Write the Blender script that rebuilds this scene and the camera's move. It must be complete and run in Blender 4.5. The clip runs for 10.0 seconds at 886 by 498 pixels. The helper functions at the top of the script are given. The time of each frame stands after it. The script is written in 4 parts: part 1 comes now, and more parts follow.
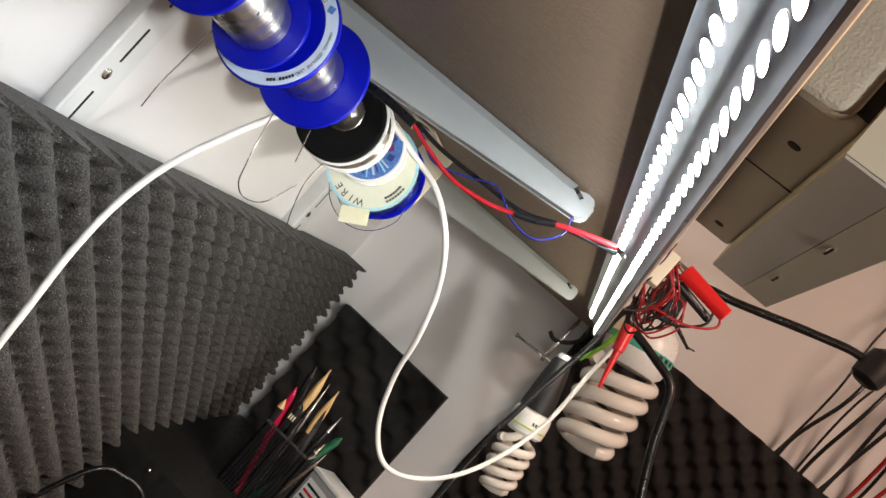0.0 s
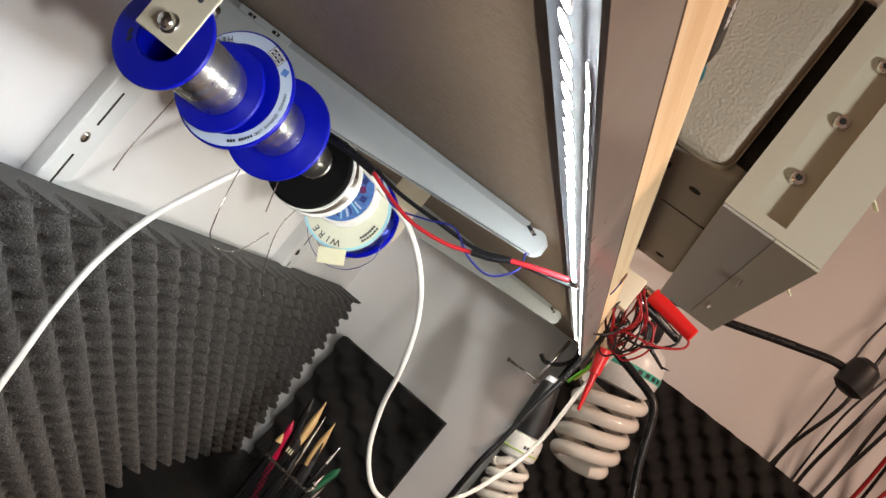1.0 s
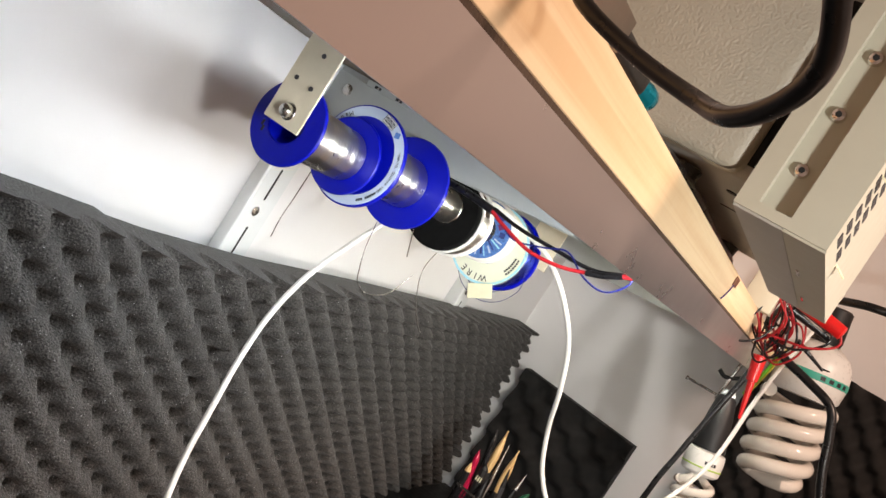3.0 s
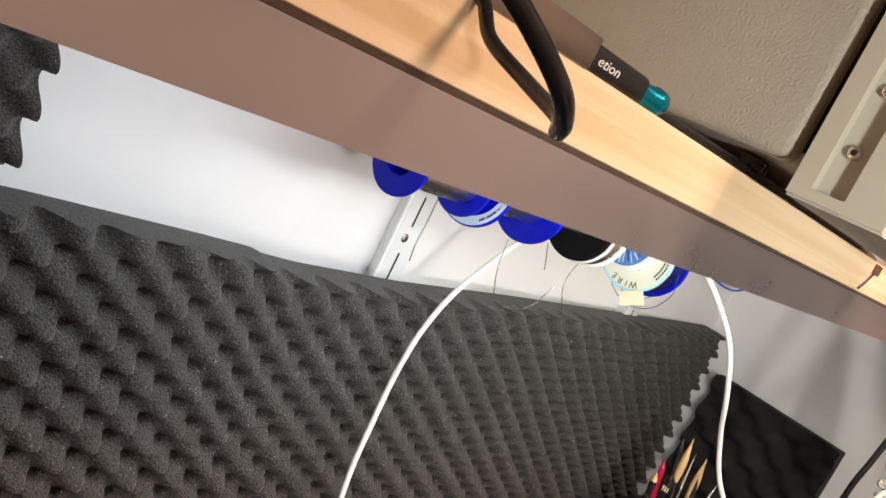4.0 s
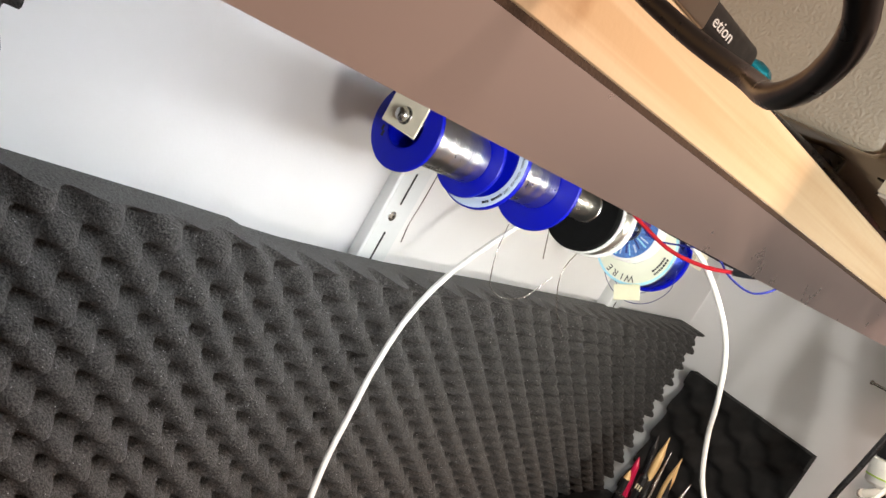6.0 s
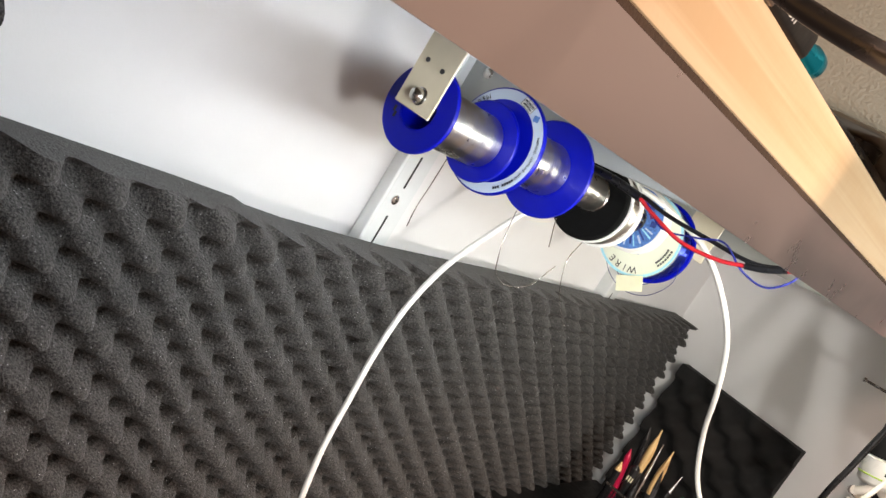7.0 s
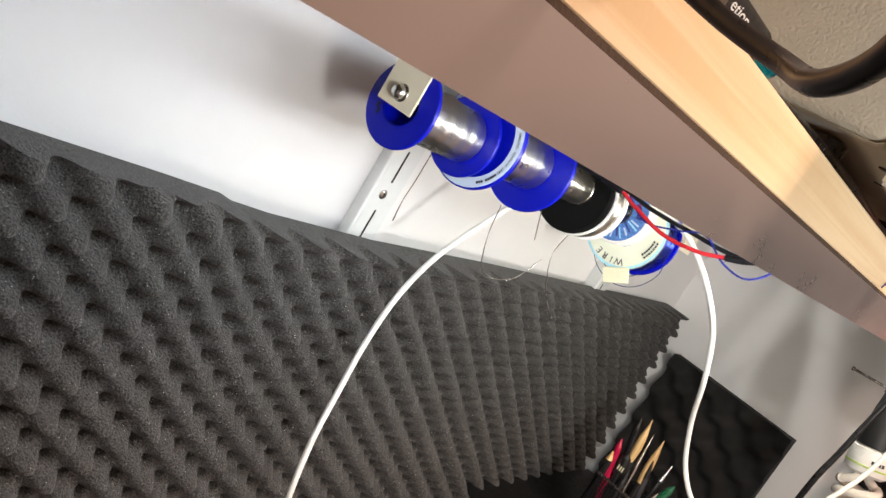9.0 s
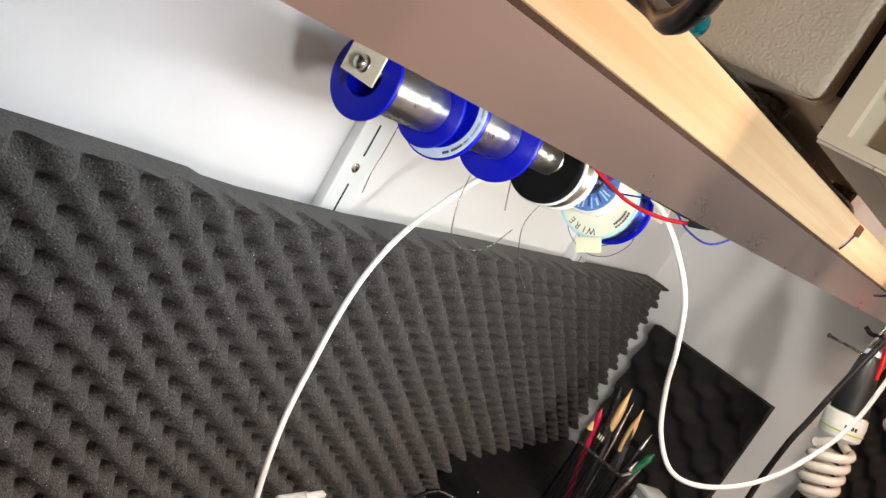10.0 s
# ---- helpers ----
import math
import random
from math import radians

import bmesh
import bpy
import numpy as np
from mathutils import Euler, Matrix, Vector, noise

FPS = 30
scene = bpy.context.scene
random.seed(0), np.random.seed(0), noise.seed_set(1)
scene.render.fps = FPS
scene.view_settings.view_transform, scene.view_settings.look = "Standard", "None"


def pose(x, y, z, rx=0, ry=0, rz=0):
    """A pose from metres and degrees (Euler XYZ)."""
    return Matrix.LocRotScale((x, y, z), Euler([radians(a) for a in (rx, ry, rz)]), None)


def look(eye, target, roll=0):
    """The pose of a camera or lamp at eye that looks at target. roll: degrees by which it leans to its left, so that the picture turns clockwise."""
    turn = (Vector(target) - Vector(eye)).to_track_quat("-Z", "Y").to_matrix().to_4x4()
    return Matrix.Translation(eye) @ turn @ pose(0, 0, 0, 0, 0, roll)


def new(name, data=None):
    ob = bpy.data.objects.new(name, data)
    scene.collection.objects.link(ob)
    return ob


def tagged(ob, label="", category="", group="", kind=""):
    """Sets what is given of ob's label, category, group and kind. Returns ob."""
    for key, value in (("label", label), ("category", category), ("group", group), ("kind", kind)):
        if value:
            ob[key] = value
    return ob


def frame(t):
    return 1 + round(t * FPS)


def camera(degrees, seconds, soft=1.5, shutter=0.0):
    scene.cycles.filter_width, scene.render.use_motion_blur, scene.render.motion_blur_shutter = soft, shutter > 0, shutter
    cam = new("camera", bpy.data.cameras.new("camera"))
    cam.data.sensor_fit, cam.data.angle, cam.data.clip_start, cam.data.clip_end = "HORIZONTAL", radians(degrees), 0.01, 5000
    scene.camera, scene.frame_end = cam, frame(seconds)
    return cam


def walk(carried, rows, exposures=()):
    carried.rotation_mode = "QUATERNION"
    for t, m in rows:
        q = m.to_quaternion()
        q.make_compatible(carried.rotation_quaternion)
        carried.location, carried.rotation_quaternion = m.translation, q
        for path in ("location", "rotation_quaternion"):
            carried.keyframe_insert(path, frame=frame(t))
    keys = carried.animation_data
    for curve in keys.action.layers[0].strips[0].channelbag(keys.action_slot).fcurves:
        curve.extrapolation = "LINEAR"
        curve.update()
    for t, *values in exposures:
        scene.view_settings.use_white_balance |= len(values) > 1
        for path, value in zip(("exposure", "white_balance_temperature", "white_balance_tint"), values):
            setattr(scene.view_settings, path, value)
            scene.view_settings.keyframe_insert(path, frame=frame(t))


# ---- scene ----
cam = camera(54.5, 10.0)
PATH = [
    (0, (-0.0040, 0.0035, 1.3802), (-0.4117, 1.9604, 1.4447), 41.62),
    (0.5, (0.0052, -0.0064, 1.3974), (-0.4178, 1.9472, 1.4639), 40.21),
    (1, (0.0229, -0.0269, 1.4148), (-0.4348, 1.9182, 1.4988), 38.92),
    (1.5, (0.0344, -0.0377, 1.4162), (-0.4685, 1.8964, 1.4960), 38.23),
    (2, (0.0509, -0.0423, 1.4278), (-0.5047, 1.8784, 1.4755), 36.99),
    (2.5, (0.0661, -0.0597, 1.4341), (-0.5999, 1.8261, 1.4260), 35.35),
    (3, (0.1035, -0.0739, 1.4518), (-0.7683, 1.7218, 1.3276), 32.47),
    (3.2, (0.1189, -0.0646, 1.4595), (-0.8518, 1.6745, 1.2769), 31.00),
    (4.3, (0.1793, -0.0661, 1.4943), (-1.0831, 1.4461, 1.1482), 26.01),
    (4.5, (0.1705, -0.0613, 1.4930), (-1.0895, 1.4552, 1.1577), 26.49),
    (5, (0.1533, -0.0525, 1.4838), (-1.0707, 1.4962, 1.1620), 27.30),
    (5.5, (0.1327, -0.0386, 1.4768), (-1.0483, 1.5417, 1.1486), 28.66),
    (7, (0.0955, -0.0370, 1.4576), (-1.0160, 1.5906, 1.1175), 31.69),
    (7.5, (0.0991, -0.0412, 1.4557), (-0.9994, 1.5934, 1.1072), 31.95),
    (8, (0.0978, -0.0436, 1.4594), (-1.0050, 1.5880, 1.1105), 31.78),
    (8.5, (0.0971, -0.0371, 1.4595), (-1.0036, 1.5966, 1.1135), 31.67),
    (9, (0.1058, -0.0385, 1.4662), (-0.9923, 1.5951, 1.1116), 31.36),
    (9.5, (0.1085, -0.0332, 1.4619), (-0.9728, 1.6090, 1.0958), 31.01),
    (10, (0.1258, -0.0338, 1.4707), (-0.9334, 1.6184, 1.0859), 30.67),
]
EXPOSURE = [(0.0, -0.14), (1.2, -0.18), (2.4, 0.16), (4.0, 0.02), (6.0, 0.05), (8.0, 0.08), (10.0, 0.06)]
walk(cam, [(t, look(eye, target, roll)) for t, eye, target, roll in PATH], EXPOSURE)


# ---- world and lamps ----
world = bpy.data.worlds.new("world")
scene.world = world
world.use_nodes = True
world.node_tree.nodes["Background"].inputs["Color"].default_value = (0.9, 0.93, 1.0, 1)
world.node_tree.nodes["Background"].inputs["Strength"].default_value = 0.05


def area_lamp(name, eye, target, size, watts, colour, spread=180):
    data = bpy.data.lights.new(name, "AREA")
    data.shape, data.size, data.size_y = "RECTANGLE", size[0], size[1]
    data.energy, data.color, data.spread = watts, colour, radians(spread)
    ob = new(name, data)
    ob.matrix_world = look(eye, target)
    return ob


area_lamp("desk_lamp_light", (1.0, -0.32, 1.452), (0.0, 0.68, 1.46), (0.10, 0.10), 1.55, (1.0, 0.97, 0.91), 47)
area_lamp("ceiling_lamp_light", (1.05, 0.40, 2.40), (1.05, 0.40, 0.0), (0.5, 0.5), 29.0, (1.0, 0.69, 0.53))
LED_POWER = 170.0


# ---- materials ----
def material(name, colour, rough=0.5, metal=0.0, vary=0.12, scale=40.0, bump=0.0, bump_scale=200.0, coat=0.0):
    """Two scales of colour variation and a fine relief over object coordinates."""
    m = bpy.data.materials.new(name)
    m.use_nodes = True
    n, l = m.node_tree.nodes, m.node_tree.links
    b = n["Principled BSDF"]
    geo = n.new("ShaderNodeTexCoord")
    big, fine = n.new("ShaderNodeTexNoise"), n.new("ShaderNodeTexNoise")
    big.inputs["Scale"].default_value, fine.inputs["Scale"].default_value = scale * 0.2, scale * 3
    big.inputs["Detail"].default_value, fine.inputs["Detail"].default_value = 3, 4
    for t in (big, fine):
        l.new(geo.outputs["Object"], t.inputs["Vector"])
    mix = n.new("ShaderNodeMath")
    mix.operation = "ADD"
    l.new(big.outputs["Fac"], mix.inputs[0])
    l.new(fine.outputs["Fac"], mix.inputs[1])
    ramp = n.new("ShaderNodeMapRange")
    ramp.inputs["From Min"].default_value, ramp.inputs["From Max"].default_value = 0.6, 1.4
    ramp.inputs["To Min"].default_value, ramp.inputs["To Max"].default_value = 1 - vary, 1 + vary
    l.new(mix.outputs[0], ramp.inputs["Value"])
    tint = n.new("ShaderNodeVectorMath")
    tint.operation = "SCALE"
    tint.inputs[0].default_value = colour
    l.new(ramp.outputs[0], tint.inputs["Scale"])
    l.new(tint.outputs[0], b.inputs["Base Color"])
    rr = n.new("ShaderNodeMapRange")
    rr.inputs["From Min"].default_value, rr.inputs["From Max"].default_value = 0.3, 0.7
    rr.inputs["To Min"].default_value, rr.inputs["To Max"].default_value = max(0.02, rough * 0.85), min(1, rough * 1.15)
    l.new(fine.outputs["Fac"], rr.inputs["Value"])
    l.new(rr.outputs[0], b.inputs["Roughness"])
    b.inputs["Metallic"].default_value = metal
    b.inputs["Coat Weight"].default_value = coat
    if bump:
        rel = n.new("ShaderNodeTexNoise")
        rel.inputs["Scale"].default_value, rel.inputs["Detail"].default_value = bump_scale, 4
        l.new(geo.outputs["Object"], rel.inputs["Vector"])
        bp = n.new("ShaderNodeBump")
        bp.inputs["Strength"].default_value, bp.inputs["Distance"].default_value = bump, 0.001
        l.new(rel.outputs["Fac"], bp.inputs["Height"])
        l.new(bp.outputs[0], b.inputs["Normal"])
    return m


def wood_material(name, light, dark, along=(60, 1.5, 60)):
    m = material(name, light, 0.5, 0, 0.06, 60, 0.12, 400)
    n, l = m.node_tree.nodes, m.node_tree.links
    b = n["Principled BSDF"]
    co, mp, wv = n.new("ShaderNodeTexCoord"), n.new("ShaderNodeMapping"), n.new("ShaderNodeTexNoise")
    mp.inputs["Scale"].default_value = along
    wv.inputs["Scale"].default_value, wv.inputs["Detail"].default_value, wv.inputs["Distortion"].default_value = 2.2, 5, 0.6
    l.new(co.outputs["Object"], mp.inputs["Vector"])
    l.new(mp.outputs[0], wv.inputs["Vector"])
    cr = n.new("ShaderNodeValToRGB")
    cr.color_ramp.elements[0].position, cr.color_ramp.elements[0].color = 0.35, (*dark, 1)
    cr.color_ramp.elements[1].position, cr.color_ramp.elements[1].color = 0.62, (*light, 1)
    l.new(wv.outputs["Fac"], cr.inputs["Fac"])
    l.new(cr.outputs[0], b.inputs["Base Color"])
    return m


def foam_material():
    m = material("foam_charcoal", (0.049, 0.0460, 0.0435), 0.95, 0, 0.85, 190, 1.0, 460)
    n, l = m.node_tree.nodes, m.node_tree.links
    b = n["Principled BSDF"]
    for k in n:
        if k.bl_idname == "ShaderNodeBump":
            k.inputs["Distance"].default_value = 0.0022
        if k.bl_idname == "ShaderNodeTexNoise" and k.inputs["Scale"].default_value < 100:
            k.inputs["Scale"].default_value = 800
        if k.bl_idname == "ShaderNodeMapRange" and k.inputs["From Max"].default_value > 1:
            k.inputs["From Min"].default_value, k.inputs["From Max"].default_value = 0.80, 1.22
    co, sp = n.new("ShaderNodeTexCoord"), n.new("ShaderNodeTexVoronoi")
    sp.inputs["Scale"].default_value = 750
    l.new(co.outputs["Object"], sp.inputs["Vector"])
    pick, near = n.new("ShaderNodeMath"), n.new("ShaderNodeMath")
    sep = n.new("ShaderNodeSeparateColor")
    l.new(sp.outputs["Color"], sep.inputs[0])
    pick.operation, pick.inputs[1].default_value = "GREATER_THAN", 0.978
    near.operation, near.inputs[1].default_value = "LESS_THAN", 0.27
    l.new(sep.outputs[0], pick.inputs[0])
    l.new(sp.outputs["Distance"], near.inputs[0])
    both = n.new("ShaderNodeMath")
    both.operation = "MULTIPLY"
    l.new(pick.outputs[0], both.inputs[0])
    l.new(near.outputs[0], both.inputs[1])
    mixc = n.new("ShaderNodeMix")
    mixc.data_type = "RGBA"
    old = b.inputs["Base Color"].links[0].from_socket
    l.new(both.outputs[0], mixc.inputs["Factor"])
    l.new(old, mixc.inputs["A"])
    mixc.inputs["B"].default_value = (0.45, 0.45, 0.45, 1)
    l.new(mixc.outputs["Result"], b.inputs["Base Color"])
    b.inputs["Sheen Weight"].default_value = 0.1
    return m


def winding_material(name, colour, turns=900, rough=0.22):
    """Tightly wound wire: fine turns along y."""
    m = material(name, colour, rough, 1.0, 0.05, 12)
    n, l = m.node_tree.nodes, m.node_tree.links
    co, mp, wv, bp = n.new("ShaderNodeTexCoord"), n.new("ShaderNodeMapping"), n.new("ShaderNodeTexWave"), n.new("ShaderNodeBump")
    wv.bands_direction = "Y"
    wv.inputs["Scale"].default_value, wv.inputs["Distortion"].default_value = turns / 5.0, 0.15
    wv.inputs["Detail"].default_value = 0
    bp.inputs["Strength"].default_value, bp.inputs["Distance"].default_value = 0.35, 0.0003
    l.new(co.outputs["Object"], mp.inputs["Vector"])
    l.new(mp.outputs[0], wv.inputs["Vector"])
    l.new(wv.outputs["Fac"], bp.inputs["Height"])
    l.new(bp.outputs[0], n["Principled BSDF"].inputs["Normal"])
    return m


WALL = material("painted_wall", (0.80, 0.79, 0.79), 0.6, 0, 0.025, 8, 0.12, 260)
FLOOR = material("floor_laminate", (0.22, 0.16, 0.11), 0.5, 0, 0.2, 20, 0.1)
CEILING = material("ceiling_paint", (0.82, 0.81, 0.8), 0.8, 0, 0.03, 10)
FOAM = foam_material()
FOAM_BLACK = material("foam_black", (0.011, 0.0105, 0.0105), 0.95, 0, 0.7, 200, 1.0, 700)
PINE = wood_material("pine", (0.88, 0.70, 0.46), (0.76, 0.55, 0.32), (75, 1.2, 75))
HARDBOARD = material("hardboard_brown", (0.175, 0.117, 0.072), 0.55, 0, 0.10, 60, 0.30, 700)
HARDBOARD_EDGE = material("hardboard_edge", (0.07, 0.045, 0.03), 0.9, 0, 0.3, 200, 0.6, 700)
BAND = material("satin_aluminium", (0.50, 0.45, 0.44), 0.31, 0.75, 0.02, 12)
ALU = material("white_aluminium", (0.45, 0.48, 0.51), 0.4, 0.1, 0.05, 40)
LACQUER = material("white_lacquered_steel", (0.38, 0.395, 0.38), 0.38, 0, 0.04, 30, 0.05, 300)
RAIL = material("white_rail", (0.72, 0.74, 0.74), 0.4, 0, 0.04, 30)
DARK = material("dark_slot", (0.01, 0.01, 0.01), 0.8)
CREAM = material("cream_steel", (0.66, 0.60, 0.46), 0.42, 0, 0.04, 40, 0.08, 400)
SATIN = material("satin_metal", (0.48, 0.47, 0.44), 0.48, 0.25, 0.05, 20)
STEEL = material("steel", (0.62, 0.6, 0.57), 0.25, 1.0, 0.08, 80)
DARK_STEEL = material("dark_brushed_steel", (0.30, 0.24, 0.20), 0.35, 0.9, 0.1, 60)
CHROME = material("chrome", (0.75, 0.72, 0.7), 0.12, 1.0, 0.03, 80)
BLUE = material("blue_plastic", (0.001, 0.004, 0.33), 0.36, 0, 0.08, 60, 0.05, 300)
BLUE.node_tree.nodes["Principled BSDF"].inputs["Specular IOR Level"].default_value = 0.25
BLUE_WIRE = material("blue_enamel_wire", (0.015, 0.02, 0.17), 0.3, 0.2, 0.1, 100)
SOLDER = winding_material("solder_winding", (0.72, 0.69, 0.65), 900, 0.30)
SILVER = winding_material("silver_winding", (0.82, 0.79, 0.74), 700, 0.3)
BLUEWIND = winding_material("blue_winding", (0.02, 0.05, 0.45), 600, 0.3)
LABEL = material("pale_blue_label", (0.52, 0.61, 0.75), 0.4, 0, 0.03, 30)
PAPER = material("white_label", (0.78, 0.79, 0.78), 0.5, 0, 0.03, 30)
PALE_LABEL = material("cream_label", (0.74, 0.76, 0.62), 0.5, 0, 0.04, 30)
PRINT_BLUE = material("blue_print", (0.085, 0.20, 0.52), 0.35, 0, 0.6, 120)
PRINT_NAVY = material("navy_print", (0.03, 0.05, 0.22), 0.35, 0, 0.5, 120)
PRINT_PLUM = material("plum_print", (0.16, 0.03, 0.12), 0.35, 0, 0.5, 150)
PRINT_CYAN = material("cyan_print", (0.35, 0.68, 0.80), 0.35, 0, 0.1, 60)
MATT_BLACK = material("matt_black_card", (0.004, 0.004, 0.004), 0.92, 0, 0.2, 60)
MATT_BLACK.node_tree.nodes["Principled BSDF"].inputs["Specular IOR Level"].default_value = 0.1
INK = material("ink", (0.015, 0.015, 0.02), 0.5)
BLACK = material("black_plastic", (0.006, 0.006, 0.007), 0.5, 0, 0.2, 60)
RUBBER = material("black_rubber", (0.006, 0.006, 0.007), 0.3, 0, 0.2, 60)
GREY_PLASTIC = material("grey_plastic", (0.05, 0.05, 0.055), 0.4, 0, 0.15, 60)
WHITE_PLASTIC = material("white_plastic", (0.78, 0.77, 0.74), 0.3, 0, 0.03, 40)
WHITE_CABLE = material("white_cable_sheath", (0.76, 0.75, 0.71), 0.42, 0, 0.05, 60)
TAPE = material("masking_tape", (0.76, 0.74, 0.52), 0.6, 0, 0.06, 60, 0.2, 400)
RED = material("red_plastic", (0.60, 0.012, 0.012), 0.35, 0, 0.08, 60)
RED_WIRE = material("red_wire", (0.38, 0.012, 0.018), 0.4, 0, 0.1, 60)
GREEN_WIRE = material("green_yellow_wire", (0.18, 0.55, 0.04), 0.4, 0, 0.1, 60)
YELLOW_WIRE = material("yellow_wire", (0.55, 0.48, 0.05), 0.4, 0, 0.1, 60)
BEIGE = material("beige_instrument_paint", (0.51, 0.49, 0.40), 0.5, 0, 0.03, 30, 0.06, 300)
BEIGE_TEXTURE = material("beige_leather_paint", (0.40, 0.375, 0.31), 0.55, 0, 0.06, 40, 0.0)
# the case's beige, darkened and greyed to hold the shade of its underside
BEIGE_SHADED = material("beige_shaded_underside", (0.33, 0.32, 0.30), 0.55, 0, 0.05, 30, 0.1, 300)
GLASS_TUBE = material("lamp_tube_phosphor", (0.80, 0.75, 0.68), 0.1, 0, 0.02, 20, coat=0.6)
GREEN_BAND = material("green_band", (0.05, 0.40, 0.30), 0.45, 0, 0.05, 40)
LIME_BAND = material("lime_band", (0.45, 0.65, 0.10), 0.45, 0, 0.05, 40)
DESK = material("black_desk", (0.008, 0.008, 0.008), 0.5, 0, 0.2, 30, 0.1, 300)
PENCIL = wood_material("sharpened_pencil", (0.68, 0.48, 0.22), (0.55, 0.34, 0.14), (60, 60, 3))
CRIMSON = material("crimson_plastic", (0.42, 0.006, 0.05), 0.35, 0, 0.08, 60)
GREEN = material("green_plastic", (0.01, 0.11, 0.05), 0.3, 0, 0.1, 60)
TEAL = material("teal_anodised", (0.0, 0.23, 0.33), 0.25, 0.7, 0.05, 60)
BROWN = material("brown_tag", (0.14, 0.06, 0.03), 0.5, 0, 0.2, 60)
CLEAR = material("clear_plastic", (0.7, 0.72, 0.75), 0.15, 0, 0.05, 40)
CLEAR.node_tree.nodes["Principled BSDF"].inputs["Transmission Weight"].default_value = 0.6

# leather-grain relief of the instrument's side
_t = BEIGE_TEXTURE.node_tree
_co, _v, _bp = (_t.nodes.new(k) for k in ("ShaderNodeTexCoord", "ShaderNodeTexNoise", "ShaderNodeBump"))
_v.inputs["Scale"].default_value, _v.inputs["Detail"].default_value = 640, 2.0
_bp.inputs["Strength"].default_value, _bp.inputs["Distance"].default_value = 0.75, 0.0010
_t.links.new(_co.outputs["Object"], _v.inputs["Vector"])
_t.links.new(_v.outputs["Fac"], _bp.inputs["Height"])
_t.links.new(_bp.outputs[0], _t.nodes["Principled BSDF"].inputs["Normal"])

LED_GLOW = bpy.data.materials.new("led_glow")
LED_GLOW.use_nodes = True
_b = LED_GLOW.node_tree.nodes["Principled BSDF"]
_b.inputs["Base Color"].default_value = (0.9, 0.85, 0.6, 1)
_b.inputs["Emission Color"].default_value = (0.89, 0.95, 1.0, 1)
_b.inputs["Emission Strength"].default_value = LED_POWER


LED_DIM = LED_GLOW.copy()
LED_DIM.name = "led_glow_dim"
LED_DIM.node_tree.nodes["Principled BSDF"].inputs["Emission Color"].default_value = (1.0, 0.97, 0.84, 1)
LED_DIM.node_tree.nodes["Principled BSDF"].inputs["Emission Strength"].default_value = LED_POWER * 0.55


# ---- building helpers ----
ORIGIN = {}


def thing(name, at, label, category, group="", kind=""):
    ob = new(name)
    ob.empty_display_size = 0.02
    ob.location = at
    ORIGIN[name if ob.name == name else ob.name] = Vector(at)
    return tagged(ob, label, category, group, kind)


def finish(bm, name, mat, smooth=True):
    bmesh.ops.recalc_face_normals(bm, faces=bm.faces)
    me = bpy.data.meshes.new(name)
    bm.to_mesh(me)
    bm.free()
    me.materials.append(mat)
    if smooth:
        me.shade_smooth()
        me.set_sharp_from_angle(angle=radians(38))
    return me


def part(name, bm, mat, parent, label=""):
    """One mesh, given in world places, under a thing or a part."""
    me = finish(bm, name, mat)
    o = ORIGIN[parent.name]
    me.transform(Matrix.Translation(-o))
    ob = new(name, me)
    ob.parent = parent
    ORIGIN[ob.name] = o
    return tagged(ob, label)


def solid(name, bm, mat, label, category="", kind="", group=""):
    """A thing of one mesh."""
    ob = new(name, finish(bm, name, mat))
    ORIGIN[ob.name] = Vector((0, 0, 0))
    return tagged(ob, label, category, group, kind)


def box(x0, x1, y0, y1, z0, z1, bevel=0.0, seg=2, bm=None):
    out = bm or bmesh.new()
    one = bmesh.new()
    bmesh.ops.create_cube(one, size=1, matrix=Matrix.Translation(((x0 + x1) / 2, (y0 + y1) / 2, (z0 + z1) / 2)) @ Matrix.Diagonal((x1 - x0, y1 - y0, z1 - z0, 1)))
    if bevel:
        bmesh.ops.bevel(one, geom=one.edges[:], offset=bevel, segments=seg, affect="EDGES", profile=0.5)
    tmp = bpy.data.meshes.new("tmp")
    one.to_mesh(tmp)
    one.free()
    out.from_mesh(tmp)
    bpy.data.meshes.remove(tmp)
    return out


def turned(bm, at, axis, profile, seg=40, closed=False):
    """A lathe shape: profile of (along, radius) round an axis through at."""
    axis = Vector(axis).normalized()
    rot = axis.to_track_quat("Z", "Y").to_matrix()
    rings = []
    for a, r in profile:
        ring = []
        for i in range(seg):
            w = 2 * math.pi * i / seg
            ring.append(bm.verts.new(Vector(at) + rot @ Vector((r * math.cos(w), r * math.sin(w), a))))
        rings.append(ring)
    pairs = list(zip(rings[:-1], rings[1:])) + ([(rings[-1], rings[0])] if closed else [])
    for p, q in pairs:
        for i in range(seg):
            j = (i + 1) % seg
            bm.faces.new((p[i], p[j], q[j], q[i]))
    if not closed:
        bm.faces.new(rings[0][::-1])
        bm.faces.new(rings[-1])
    return bm


def ring_disc(at, axis, r0, r1, t, bev=0.0008, seg=48):
    """A flat ring with a bore r0, outer radius r1 and thickness t."""
    b = min(bev, t * 0.4)
    return turned(bmesh.new(), at, axis, [(0, r0), (0, r1 - b), (b, r1), (t - b, r1), (t, r1 - b), (t, r0)], seg, True)


